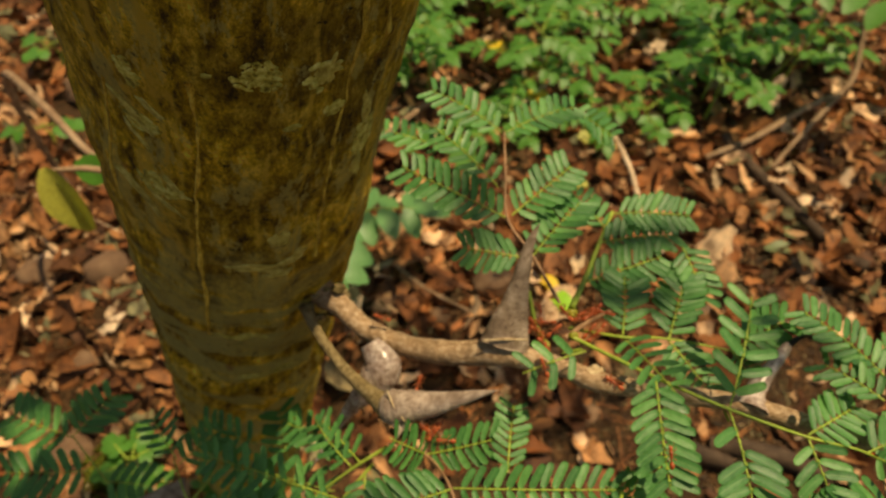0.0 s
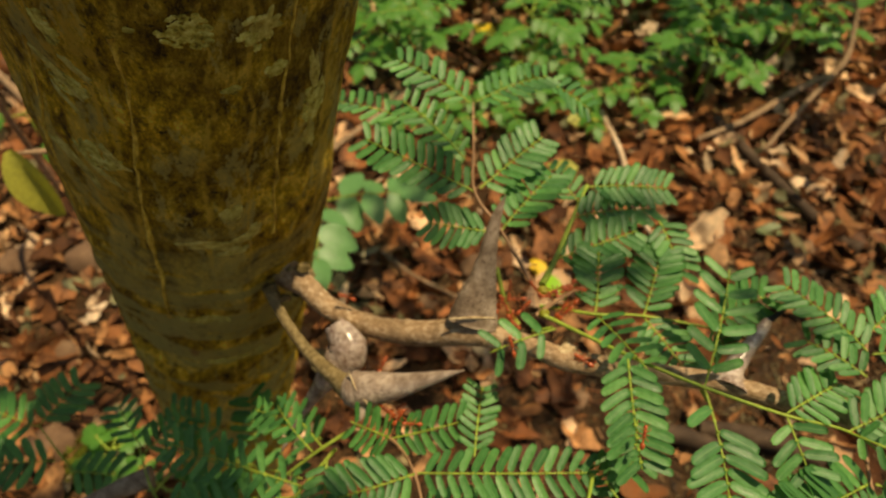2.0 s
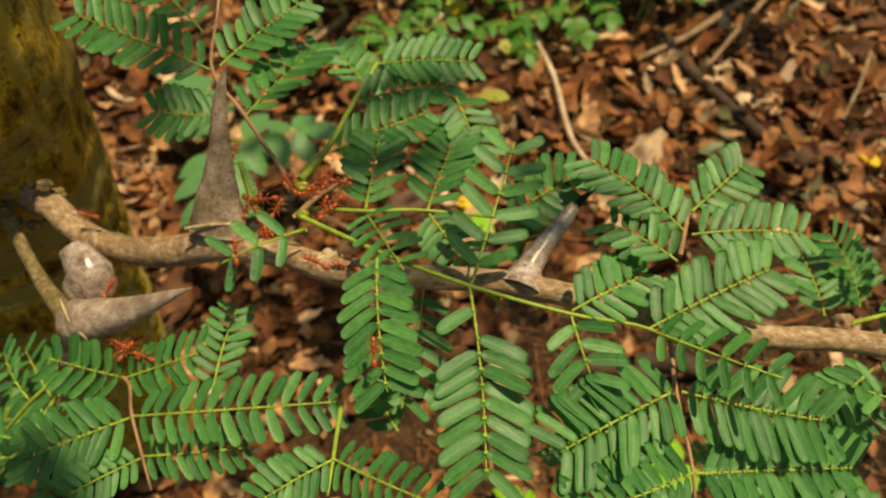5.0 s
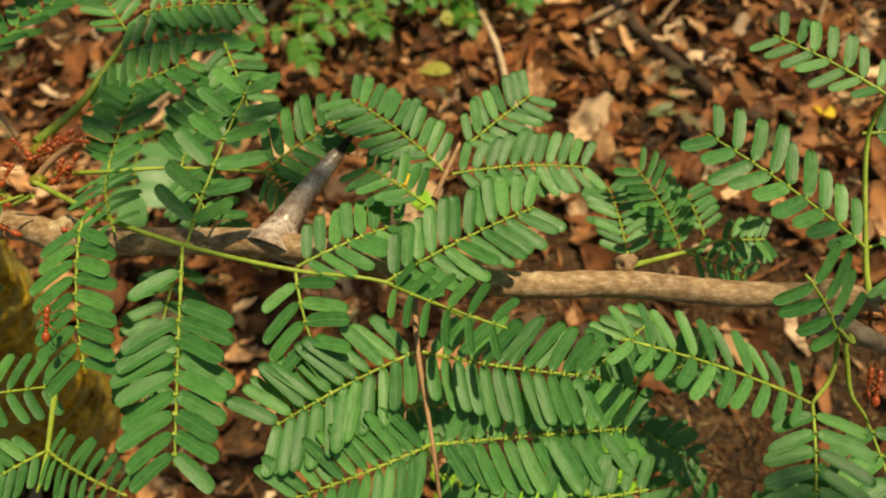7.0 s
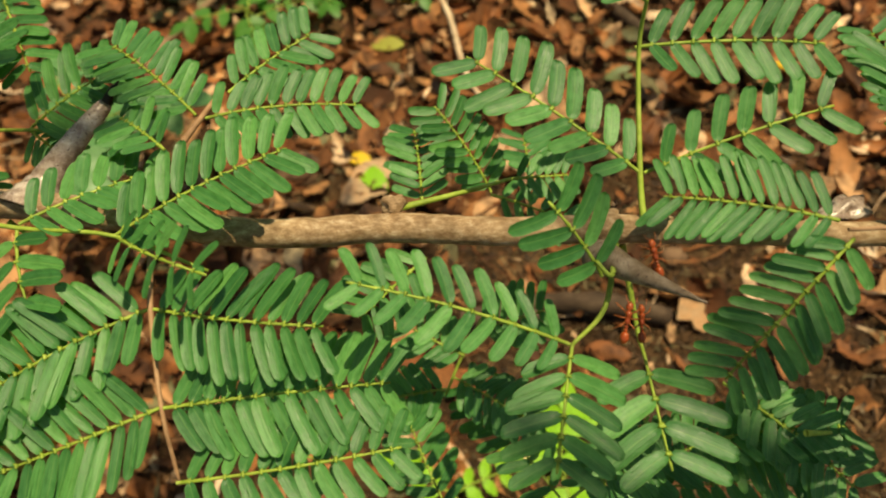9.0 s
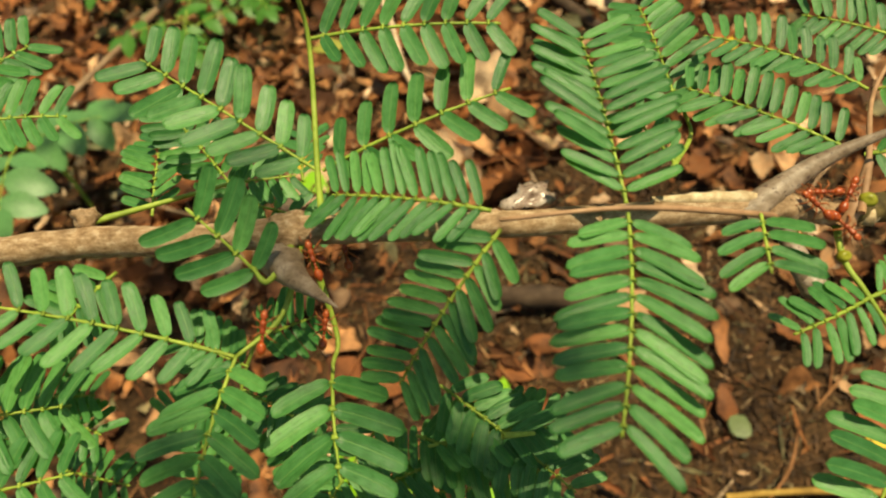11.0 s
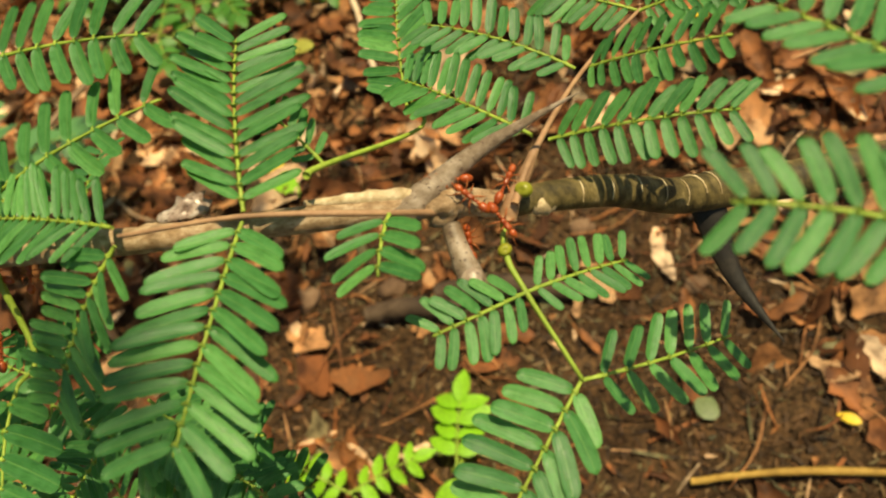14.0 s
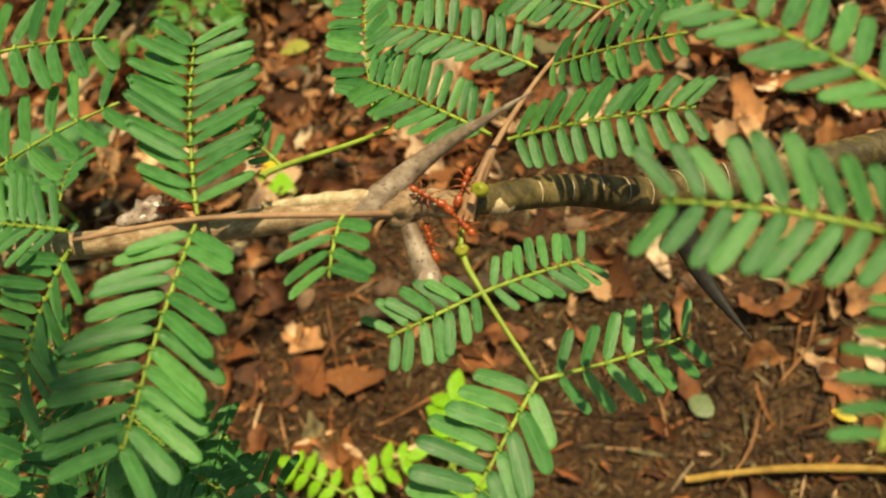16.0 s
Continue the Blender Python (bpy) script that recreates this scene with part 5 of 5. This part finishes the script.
# ---- undergrowth ----
def seedling(x, y, height, leaves, size, seed, mat, label, pairs=4, blade=OVAL, spread=1.0, face=0):
    """A small woodland plant: a stem and feathered leaves with oval leaflets."""
    rng = random.Random(seed)
    plant = thing("seedling", on_ground(x, y), label, "plant", "undergrowth")
    top = on_ground(x, y) + Vector((rng.uniform(-.02, .02), rng.uniform(-.02, .02), height))
    part("stem", mesh("stem", *tube([on_ground(x, y, -0.01), on_ground(x, y).lerp(top, 0.5) + Vector((0.008, 0.004, 0)), top], [0.0022, 0.0018, 0.001], 7, 5), STALK), plant)
    for k in range(leaves):
        a = radians(face + 360 * k / leaves + rng.uniform(-25, 25))
        base = on_ground(x, y).lerp(top, rng.uniform(0.65, 1.0))
        out = Vector((math.cos(a), math.sin(a), rng.uniform(-0.05, 0.35))).normalized()
        length = size * (pairs + 1) * 0.74 * spread * rng.uniform(0.8, 1.15)
        tip = base + out * length
        mid = base.lerp(tip, 0.5) + Vector((0, 0, 0.12 * length))
        curve = lambda u: base * (1 - u) ** 2 + mid * 2 * u * (1 - u) + tip * u * u
        stem = part("leaf_stalk", mesh("leaf_stalk", *tube([curve(i / 5) for i in range(6)], [0.0011, 0.0008, 0.0004], 6, 1), STALK), plant)
        for i in range(pairs):
            u = (i + 1) / (pairs + 0.4)
            d = (curve(min(1, u + 0.05)) - curve(u - 0.05)).normalized()
            side = d.cross(Vector((0, 0, 1))).normalized()
            for sign in (-1, 1):
                way = d * 0.45 + side * sign + Vector((0, 0, rng.uniform(-0.35, 0.1)))
                part("leaflet", mesh("leaflet", *placed(blade, curve(u), way, (rng.uniform(-.3, .3), rng.uniform(-.3, .3), 1), size * rng.uniform(0.8, 1.1)), mat), stem)
        part("leaflet", mesh("leaflet", *placed(blade, curve(0.98), d, (0, 0, 1), size), mat), stem)
    return plant


GREENLABEL = "low green seedling with oval feathered leaflets"
patch_luck = random.Random(8)
for k in range(20):
    x, y = patch_luck.uniform(0.16, 0.74), patch_luck.uniform(0.84, 1.25)
    if x > 0.52 and y < 0.90 + (x - 0.52) * 0.3:
        continue
    seedling(x, y, patch_luck.uniform(0.05, 0.13), 5, patch_luck.uniform(0.018, 0.026), 80 + k, BROADLEAF, GREENLABEL, 4, OVAL)
seedling(0.045, 0.610, 0.11, 3, 0.042, 60, PALEGREEN, "pale green seedling with broad leaflets beside the trunk", 3, OVAL, 0.8, 0)
for k, (x, y) in enumerate([(0.50, 0.785), (0.56, 0.80), (0.62, 0.82), (0.44, 0.80), (0.66, 0.90), (0.74, 0.97), (0.30, 0.80), (0.23, 0.76), (0.82, 1.02)]):
    seedling(x, y, 0.05 + 0.02 * (k % 3), 4, 0.022 + 0.002 * (k % 3), 120 + k, BROADLEAF, GREENLABEL, 3, OVAL)
for k, (x, y) in enumerate([(0.755, 0.85), (0.83, 0.87), (0.67, 0.89), (0.60, 0.775)]):
    seedling(x, y, 0.07 + 0.02 * (k % 2), 4, 0.024, 140 + k, BROADLEAF, GREENLABEL, 3, OVAL)


def moss_cushion(x, y, r, seed):
    """A low cushion of many tiny tufts."""
    rng = random.Random(seed)
    pieces = []
    for k in range(420):
        a, d = rng.uniform(0, 6.283), r * math.sqrt(rng.random())
        p = on_ground(x + math.cos(a) * d, y + math.sin(a) * d, 0.35 * r * (1 - (d / r) ** 2) + rng.uniform(0, 0.003))
        way = Vector((rng.gauss(0, 0.5), rng.gauss(0, 0.5), 1)).normalized()
        pieces.append(placed(SLIM, p, way, (rng.gauss(0, 1), rng.gauss(0, 1), 0.2), rng.uniform(0.006, 0.012)))
    return tagged(new("moss_cushion", mesh("moss_cushion", *joined(pieces), MOSS)), "olive-green cushion of moss at the trunk's foot", "moss")


moss_cushion(-0.220, 0.408, 0.034, 5)
seedling(0.76, 0.83, 0.22, 5, 0.055, 62, BROADLEAF, "taller seedling with long narrow green leaves", 3, SLIM)
seedling(-0.36, 1.12, 0.06, 3, 0.024, 63, BROADLEAF, GREENLABEL, 1, ROUND)
seedling(-0.35, 0.92, 0.05, 2, 0.024, 64, BROADLEAF, GREENLABEL, 1, ROUND)
seedling(-0.19, 0.40, 0.05, 5, 0.013, 65, BROADLEAF, "mossy low plant at the trunk's foot", 2, ROUND)
seedling(-0.12, 0.34, 0.06, 5, 0.014, 66, BROADLEAF, "small shaded plant at the trunk's foot", 3, OVAL)
LIMELABEL = "bright lime-green seedling with feathered leaflets on bare soil"
seedling(0.318, 0.158, 0.03, 2, 0.026, 70, LIMELEAF, LIMELABEL, 4, SLIM, 0.62, 60)
seedling(0.255, 0.165, 0.03, 3, 0.018, 71, LIMELEAF, LIMELABEL, 4, SLIM, 0.8, 20)


def fallen(x, y, z, size, mat, label, turn, blade=OVAL):
    ob = new("fallen_leaf", mesh("fallen_leaf", *placed(blade, on_ground(x, y, z), (math.cos(turn), math.sin(turn), 0.1), (0.15, -0.2, 1), size), mat))
    return tagged(ob, label, "leaf", "fallen leaves")


fallen(0.336, 0.953, 0.05, 0.045, YELLOW, "bright yellow fallen leaf on the undergrowth", 2.0)
fallen(0.350, 0.863, 0.03, 0.040, YELLOW, "bright yellow fallen leaf on the undergrowth", 0.3)
fallen(0.742, 0.440, 0.018, 0.030, YELLOW, "bright yellow fallen leaf on brown litter", 1.7)
fallen(0.376, 0.669, 0.02, 0.040, OLDLEAF, "pale green fallen leaf on brown litter", 2.6, SLIM)
fallen(0.394, 0.757, 0.02, 0.050, OLDLEAF, "pale grey-green fallen leaf on brown litter", 0.1)
fallen(0.511, 0.107, 0.010, 0.018, PALELEAF, "pale green round fallen leaf on bare soil", 0.4, ROUND)
fallen(0.274, 0.548, 0.012, 0.032, YELLOW, "yellow fallen leaf with a green edge under the branch", -1.19)
fallen(0.276, 0.522, 0.016, 0.044, LIMELEAF, "bright green fallen leaf under the branch", -1.17, SLIM)
fallen(0.600, 0.052, 0.008, 0.015, YELLOW, "yellow curled fallen leaf on bare soil", 2.2, SLIM)
fallen(0.60, 0.52, 0.014, 0.034, PALELEAF, "dull grey-green fallen leaf on brown litter", 2.9, SLIM)
fallen(0.612, 0.535, 0.012, 0.030, PALELEAF, "dull grey-green fallen leaf on brown litter", 1.9, SLIM)


# ---- litter ----
def dry_blade(rng, wide):
    """A curled dead leaf of length 1."""
    n, curl, roll = 7, rng.uniform(-1.2, 2.2), rng.uniform(-1.8, 2.6)
    twist = rng.uniform(-0.8, 0.8)
    verts = []
    for i in range(n):
        u = i / (n - 1)
        w = wide * (math.sin(math.pi * (0.05 + 0.9 * u)) ** 0.8) * rng.uniform(0.40, 1.25)
        for s in (-1, -0.45, 0.45, 1):
            x = w * s * (1 - 0.12 * abs(roll)) * rng.uniform(0.75, 1.15)
            z = 0.30 * roll * w * s * s + 0.34 * curl * (u - 0.5) ** 2 + rng.uniform(-0.03, 0.03) + twist * (u - 0.5) * x
            verts.append((x + 0.06 * curl * u * u, u - 0.5, z))
    faces = [(4 * i + k, 4 * i + k + 1, 4 * i + k + 5, 4 * i + k + 4) for i in range(n - 1) for k in range(3)]
    return np.array(verts), faces


def sliver(rng):
    verts = [(s * 0.04 * (1 - 0.6 * abs(u)), u * 0.5, 0.10 * rng.uniform(-1, 1) * u * u) for u in (-1, 0, 1) for s in (-1, 1)]
    return np.array(verts), [(0, 1, 3, 2), (2, 3, 5, 4)]


def build_litter():
    rng = random.Random(11)
    blades = [dry_blade(rng, rng.uniform(0.18, 0.42)) for _ in range(40)]
    slivers = [sliver(rng) for _ in range(12)]
    rest, near, crumbs = [], [], []
    for i in range(54000):
        if i < 32000:
            x, y = rng.uniform(-0.75, 1.45), rng.uniform(-0.12, 1.75)
            rim = min(x + 0.75, 1.45 - x, y + 0.12, 1.75 - y) / 0.28
            if rim < 1 and rng.random() > 0.35 + 0.65 * rim:
                continue
        else:                                       # thinner and thinner away from the tree
            far, a = 0.75 + abs(rng.gauss(0, 0.85)), rng.uniform(0, 6.283)
            x, y = 0.35 + math.cos(a) * far, 0.8 + math.sin(a) * far
            if -0.75 < x < 1.45 and -0.12 < y < 1.75:
                continue
        clear = 0.26 < x < 0.605 and y < 0.40
        bare = noise.noise(Vector((x * 3.4, y * 3.4, 4.0))) + (0.6 if clear else 0.0)
        if clear and rng.random() < (0.25 if i % 2 == 0 else 0.55):
            continue
        small = i % 2 == 0
        if not small and bare > 0.30 and rng.random() < 0.80:
            continue
        if small and rng.random() < 0.70:
            v, f = slivers[rng.randrange(12)]
            size = rng.uniform(0.008, 0.034) * (1.6 if rng.random() < 0.1 else 1)
        else:
            v, f = blades[rng.randrange(40)]
            size = rng.uniform(0.006, 0.016) if small else rng.uniform(0.016, 0.046) * (1.7 if rng.random() < 0.16 else 1)
        lift = rng.uniform(0.0, 0.004) if small else rng.uniform(0.0, 0.014)
        m = pose(x, y, ground_height(x, y) + 0.001 + lift, rng.gauss(0, 26), rng.gauss(0, 26), rng.uniform(0, 360)) @ Matrix.Diagonal((size, size, size, 1))
        if not small and len(near) < 300 and 0.25 < x < 0.75 and 0.15 < y < 0.75:
            near.append((m, next(k for k, b in enumerate(blades) if b[0] is v)))
            continue
        a = np.array(m)
        rest.append(((v @ a[:3, :3].T + a[:3, 3]).tolist(), f))
    for i in range(26000):                          # fine crumbs and fibres on the barer soil
        x, y = rng.uniform(0.15, 1.05), rng.uniform(-0.12, 0.62)
        v, f = slivers[rng.randrange(12)] if i % 3 else blades[rng.randrange(40)]
        size = rng.uniform(0.005, 0.017) if i % 3 else rng.uniform(0.003, 0.008)
        a = np.array(pose(x, y, ground_height(x, y) + 0.0008 + rng.uniform(0, 0.003), rng.gauss(0, 18), rng.gauss(0, 18), rng.uniform(0, 360))) @ np.diag((size * (1.8 if i % 3 else 1), size, size, 1))
        crumbs.append(((v @ a[:3, :3].T + a[:3, 3]).tolist(), f))
    return joined(rest), near, blades, joined(crumbs)


rest, near, dry_blades, crumbs = build_litter()
tagged(new("leaf_mould", mesh("leaf_mould", *crumbs, CRUMBS)), "dark crumbs and fibres of rotten leaves on the soil", "leaf mould", kind="stuff")
litter = tagged(new("leaf_litter", mesh("leaf_litter", *rest, LITTER)), "thick bed of curled orange-brown dead leaves on the soil", "leaf litter", kind="stuff")
near_meshes = [mesh("dry_leaf", b[0].tolist(), b[1], LITTER) for b in dry_blades]
for m, k in near:
    part("dry_leaf", near_meshes[k], litter).matrix_basis = m


# ---- ants ----
m_, t_, b_ = material("ant_shell", 0.34, 0.45)
ANT_SKIN = m_
t_.links.new(ramp(t_, noise_at(t_, coords(t_), 900.0, 3.0), [(0.3, (0.17, 0.024, 0.005)), (0.6, (0.32, 0.056, 0.012)), (0.8, (0.46, 0.13, 0.035))]), b_.inputs["Base Color"])
bump(t_, b_, noise_at(t_, coords(t_), 2500.0, 3.0), 0.3, 0.0001)
ANT_LEG = woody("ant_leg", [(0.3, (0.22, 0.05, 0.015)), (0.7, (0.38, 0.12, 0.04))], 500.0, (1, 1, 1), 0.35, 0.0001)
ANT_EYE = woody("ant_eye", [(0.3, (0.008, 0.006, 0.006)), (0.7, (0.02, 0.012, 0.01))], 500.0, (1, 1, 1), 0.15, 0.0)
MM = 0.00133


def blob(at, rx, ry, rz, mat, name):
    bm = bmesh.new()
    bmesh.ops.create_uvsphere(bm, u_segments=14, v_segments=10, radius=1)
    for v in bm.verts:
        v.co = Vector((v.co.x * rx, v.co.y * ry, v.co.z * rz)) * MM + Vector(at) * MM
    verts, faces = [v.co.copy() for v in bm.verts], [tuple(v.index for v in f.verts) for f in bm.faces]
    bm.free()
    return mesh(name, verts, faces, mat)


def build_ant():
    """A slender red ant, head towards +y, feet at z 0."""
    ant = new("ant")
    ant.empty_display_size = 0.002
    tagged(ant, "slender shiny red-orange ant on the acacia", "ant", "ants on the acacia")

    def limb(name, pts, r, hinge):
        h = Vector(hinge) * MM
        ob = new(name, mesh(name, *tube([Vector(p) * MM - h for p in pts], [k * MM for k in r], 6, 3), ANT_LEG))
        ob.parent = ant
        ob.matrix_basis = Matrix.Translation(h)
        return ob

    def body(name, me):
        ob = new(name, me)
        ob.parent = ant
        return ob

    head = body("head", blob((0, 2.25, 0.95), 0.54, 0.64, 0.46, ANT_SKIN, "head"))
    for sx in (-1, 1):
        eye = new("eye", blob((sx * 0.38, 2.35, 1.08), 0.12, 0.20, 0.14, ANT_EYE, "eye"))
        eye.parent = head
        jaw = new("jaw", mesh("jaw", *tube([Vector((sx * 0.22, 2.72, 0.82)) * MM, Vector((sx * 0.2, 2.95, 0.78)) * MM, Vector((sx * 0.03, 3.05, 0.78)) * MM], [0.09 * MM, 0.07 * MM, 0.03 * MM], 6, 3), ANT_SKIN))
        jaw.parent = head
    body("thorax", mesh("thorax", *tube([Vector((0, 1.8, 0.95)) * MM, Vector((0, 1.35, 1.12)) * MM, Vector((0, 0.7, 1.0)) * MM, Vector((0, 0.1, 1.02)) * MM, Vector((0, -0.35, 0.85)) * MM],
                                        [0.18 * MM, 0.48 * MM, 0.34 * MM, 0.40 * MM, 0.16 * MM], 12, 5), ANT_SKIN))
    body("waist", mesh("waist", *tube([Vector((0, -0.3, 0.85)) * MM, Vector((0, -0.55, 0.98)) * MM, Vector((0, -0.8, 0.88)) * MM, Vector((0, -1.02, 0.98)) * MM, Vector((0, -1.25, 0.9)) * MM],
                                      [0.12 * MM, 0.28 * MM, 0.14 * MM, 0.32 * MM, 0.16 * MM], 10, 5), ANT_SKIN))
    body("gaster", mesh("gaster", *tube([Vector((0, -1.2, 0.9)) * MM, Vector((0, -1.6, 0.98)) * MM, Vector((0, -2.2, 0.95)) * MM, Vector((0, -2.8, 0.8)) * MM, Vector((0, -3.1, 0.68)) * MM],
                                        [0.18 * MM, 0.58 * MM, 0.66 * MM, 0.42 * MM, 0.05 * MM], 12, 5), ANT_SKIN))
    for y, reach in ((1.3, 0.9), (0.7, 0.0), (0.1, -1.1)):
        for sx in (-1, 1):
            limb("leg", [(sx * 0.22, y, 0.85), (sx * 0.9, y + reach * 0.5, 1.35), (sx * 1.45, y + reach, 0.55), (sx * 1.75, y + reach * 1.35, 0.0)], [0.11, 0.12, 0.08, 0.04], (sx * 0.22, y, 0.85))
    for sx in (-1, 1):
        limb("antenna", [(sx * 0.15, 2.65, 1.1), (sx * 0.55, 2.95, 1.45), (sx * 0.75, 3.5, 1.15), (sx * 0.8, 3.8, 0.9)], [0.05, 0.05, 0.06, 0.05], (sx * 0.15, 2.65, 1.1))
    return ant


def stance(at, heading, up=(-0.05, -0.5, 0.86)):
    """The pose of an ant that stands at a place, faces heading and has its back towards up."""
    y = Vector(heading).normalized()
    z = Vector(up)
    z = (z - y * z.dot(y)).normalized()
    x = y.cross(z)
    m = Matrix((x, y, z)).transposed().to_4x4()
    m.translation = Vector(at) - z * 0.0008
    return m


BY_THE_THORNS = [
    ((0.1074, 0.2280, 0.4557), (0.25, 0.74, 0.63)),
    ((0.1090, 0.2166, 0.4471), (0.64, 0.54, 0.54)),
    ((0.1124, 0.2115, 0.4437), (0.39, 0.69, 0.61)),
    ((0.1237, 0.2181, 0.4510), (-0.38, 0.76, 0.53)),
    ((0.1332, 0.2154, 0.4505), (0.98, 0.05, 0.22)),
    ((0.1389, 0.2148, 0.4511), (0.91, -0.39, -0.14)),
    ((0.1325, 0.2078, 0.4470), (0.86, 0.31, 0.40)),
    ((0.1131, 0.2082, 0.4413), (0.01, 0.79, 0.62)),
    ((0.0612, 0.2094, 0.4328), (0.51, 0.63, 0.59)),
    ((0.0600, 0.1947, 0.4261), (0.75, -0.58, -0.32)),
    ((0.0636, 0.1903, 0.4259), (0.75, 0.45, 0.49)),
    ((0.0680, 0.1873, 0.4244), (-0.90, 0.40, 0.15)),
    ((0.0621, 0.1918, 0.4243), (-0.85, -0.32, -0.41)),
    ((0.1341, 0.1893, 0.4431), (-0.88, 0.44, 0.19)),
]
crowd = random.Random(77)
for spot in [(0.1106, 0.2168, 0.4476), (0.1073, 0.2182, 0.4481), (0.1140, 0.2202, 0.4509), (0.1129, 0.2105, 0.4431), (0.1176, 0.2138, 0.4466), (0.1156, 0.2169, 0.4486), (0.1316, 0.2165, 0.4512),
             (0.1355, 0.2162, 0.4516), (0.1316, 0.2102, 0.4463), (0.1354, 0.2100, 0.4470), (0.1286, 0.2149, 0.4494), (0.0587, 0.1968, 0.4225), (0.0641, 0.1956, 0.4222), (0.0664, 0.1906, 0.4190)]:
    a = crowd.uniform(0, 6.28)
    BY_THE_THORNS.append((spot, (math.cos(a), 0.6 * math.sin(a), 0.55 * math.sin(a))))
ALONG_THE_BRANCH = [
    ((0.0526, 0.2467, 0.4283), (-0.90, 0.41, 0.13)),
    ((0.1061, 0.1932, 0.4566), (-0.02, 0.83, 0.56)),
    ((0.1270, 0.1800, 0.4608), (-0.77, 0.58, 0.27)),
    ((0.1357, 0.1507, 0.4593), (0.26, 0.78, 0.57)),
    ((0.2121, 0.1394, 0.4471), (-0.83, 0.52, 0.22)),
    ((0.2947, 0.0834, 0.4445), (0.48, 0.71, 0.52)),
    ((0.3071, 0.0940, 0.4434), (0.04, 0.84, 0.55)),
    ((0.3027, 0.0870, 0.4307), (0.38, 0.76, 0.53)),
    ((0.3050, 0.1030, 0.4340), (-0.69, 0.64, 0.34)),
    ((0.3118, 0.1003, 0.4330), (0.21, 0.81, 0.54)),
]
STANDING = BY_THE_THORNS + ALONG_THE_BRANCH
FEEDING = [
    ((0.3980, 0.0668, 0.4325), (-0.52, 0.70, 0.48)),
    ((0.4010, 0.0618, 0.4292), (0.30, -0.80, -0.52)),
    ((0.4045, 0.0665, 0.4318), (0.90, 0.36, 0.25)),
    ((0.3945, 0.0638, 0.4239), (0.30, 0.79, 0.53)),
]
first = build_ant()
first.matrix_basis = stance(*FEEDING[0])
feeders = [first] + [copy_thing(first, stance(*p)) for p in FEEDING[1:]]
standers = [copy_thing(first, stance(*p)) for p in STANDING]
runner = copy_thing(first, stance((0.3941, 0.0718, 0.4340), (-0.9, 0.3, 0.1)))


def motions():
    """Ants that shift about where they feed, and one that runs along the branch."""
    rng = random.Random(77)
    for ant, (at, way) in list(zip(feeders, FEEDING)) + list(zip(standers, STANDING)):
        rows, turn = [], 0.0
        for k in range(33):
            turn = 0.6 * turn + rng.uniform(-9, 9)
            push = Vector((rng.gauss(0, 1), rng.gauss(0, 1), 0)) * 0.00022
            m = stance(at, way)
            rows.append((k * 0.5, Matrix.Translation(push) @ m @ pose(0, 0, 0, rng.uniform(-3, 3), 0, turn)))
        walk(ant, rows)
    for ant in feeders + [runner]:
        for limb in ant.children:
            if limb.name.split(".")[0] in ("leg", "antenna"):
                home = limb.matrix_basis.copy()
                walk(limb, [(k * 0.5, home @ pose(0, 0, 0, rng.uniform(-8, 8), rng.uniform(-6, 6), rng.uniform(-14, 14))) for k in range(33)])
    way_out = [(0.0, (0.4010, 0.0690, 0.4320)), (12.0, (0.4010, 0.0690, 0.4320)), (13.6, (0.4000, 0.0700, 0.4325)), (14.1, (0.3941, 0.0728, 0.4340)), (14.4, (0.3855, 0.0755, 0.4356)),
               (14.7, (0.3768, 0.0782, 0.4372)), (15.0, (0.3682, 0.0815, 0.4392)), (15.4, (0.3620, 0.0835, 0.4400)), (16.0, (0.3560, 0.0860, 0.4405))]
    walk(runner, [(t, stance(p, (-0.90, 0.36, 0.15))) for t, p in way_out])


motions()
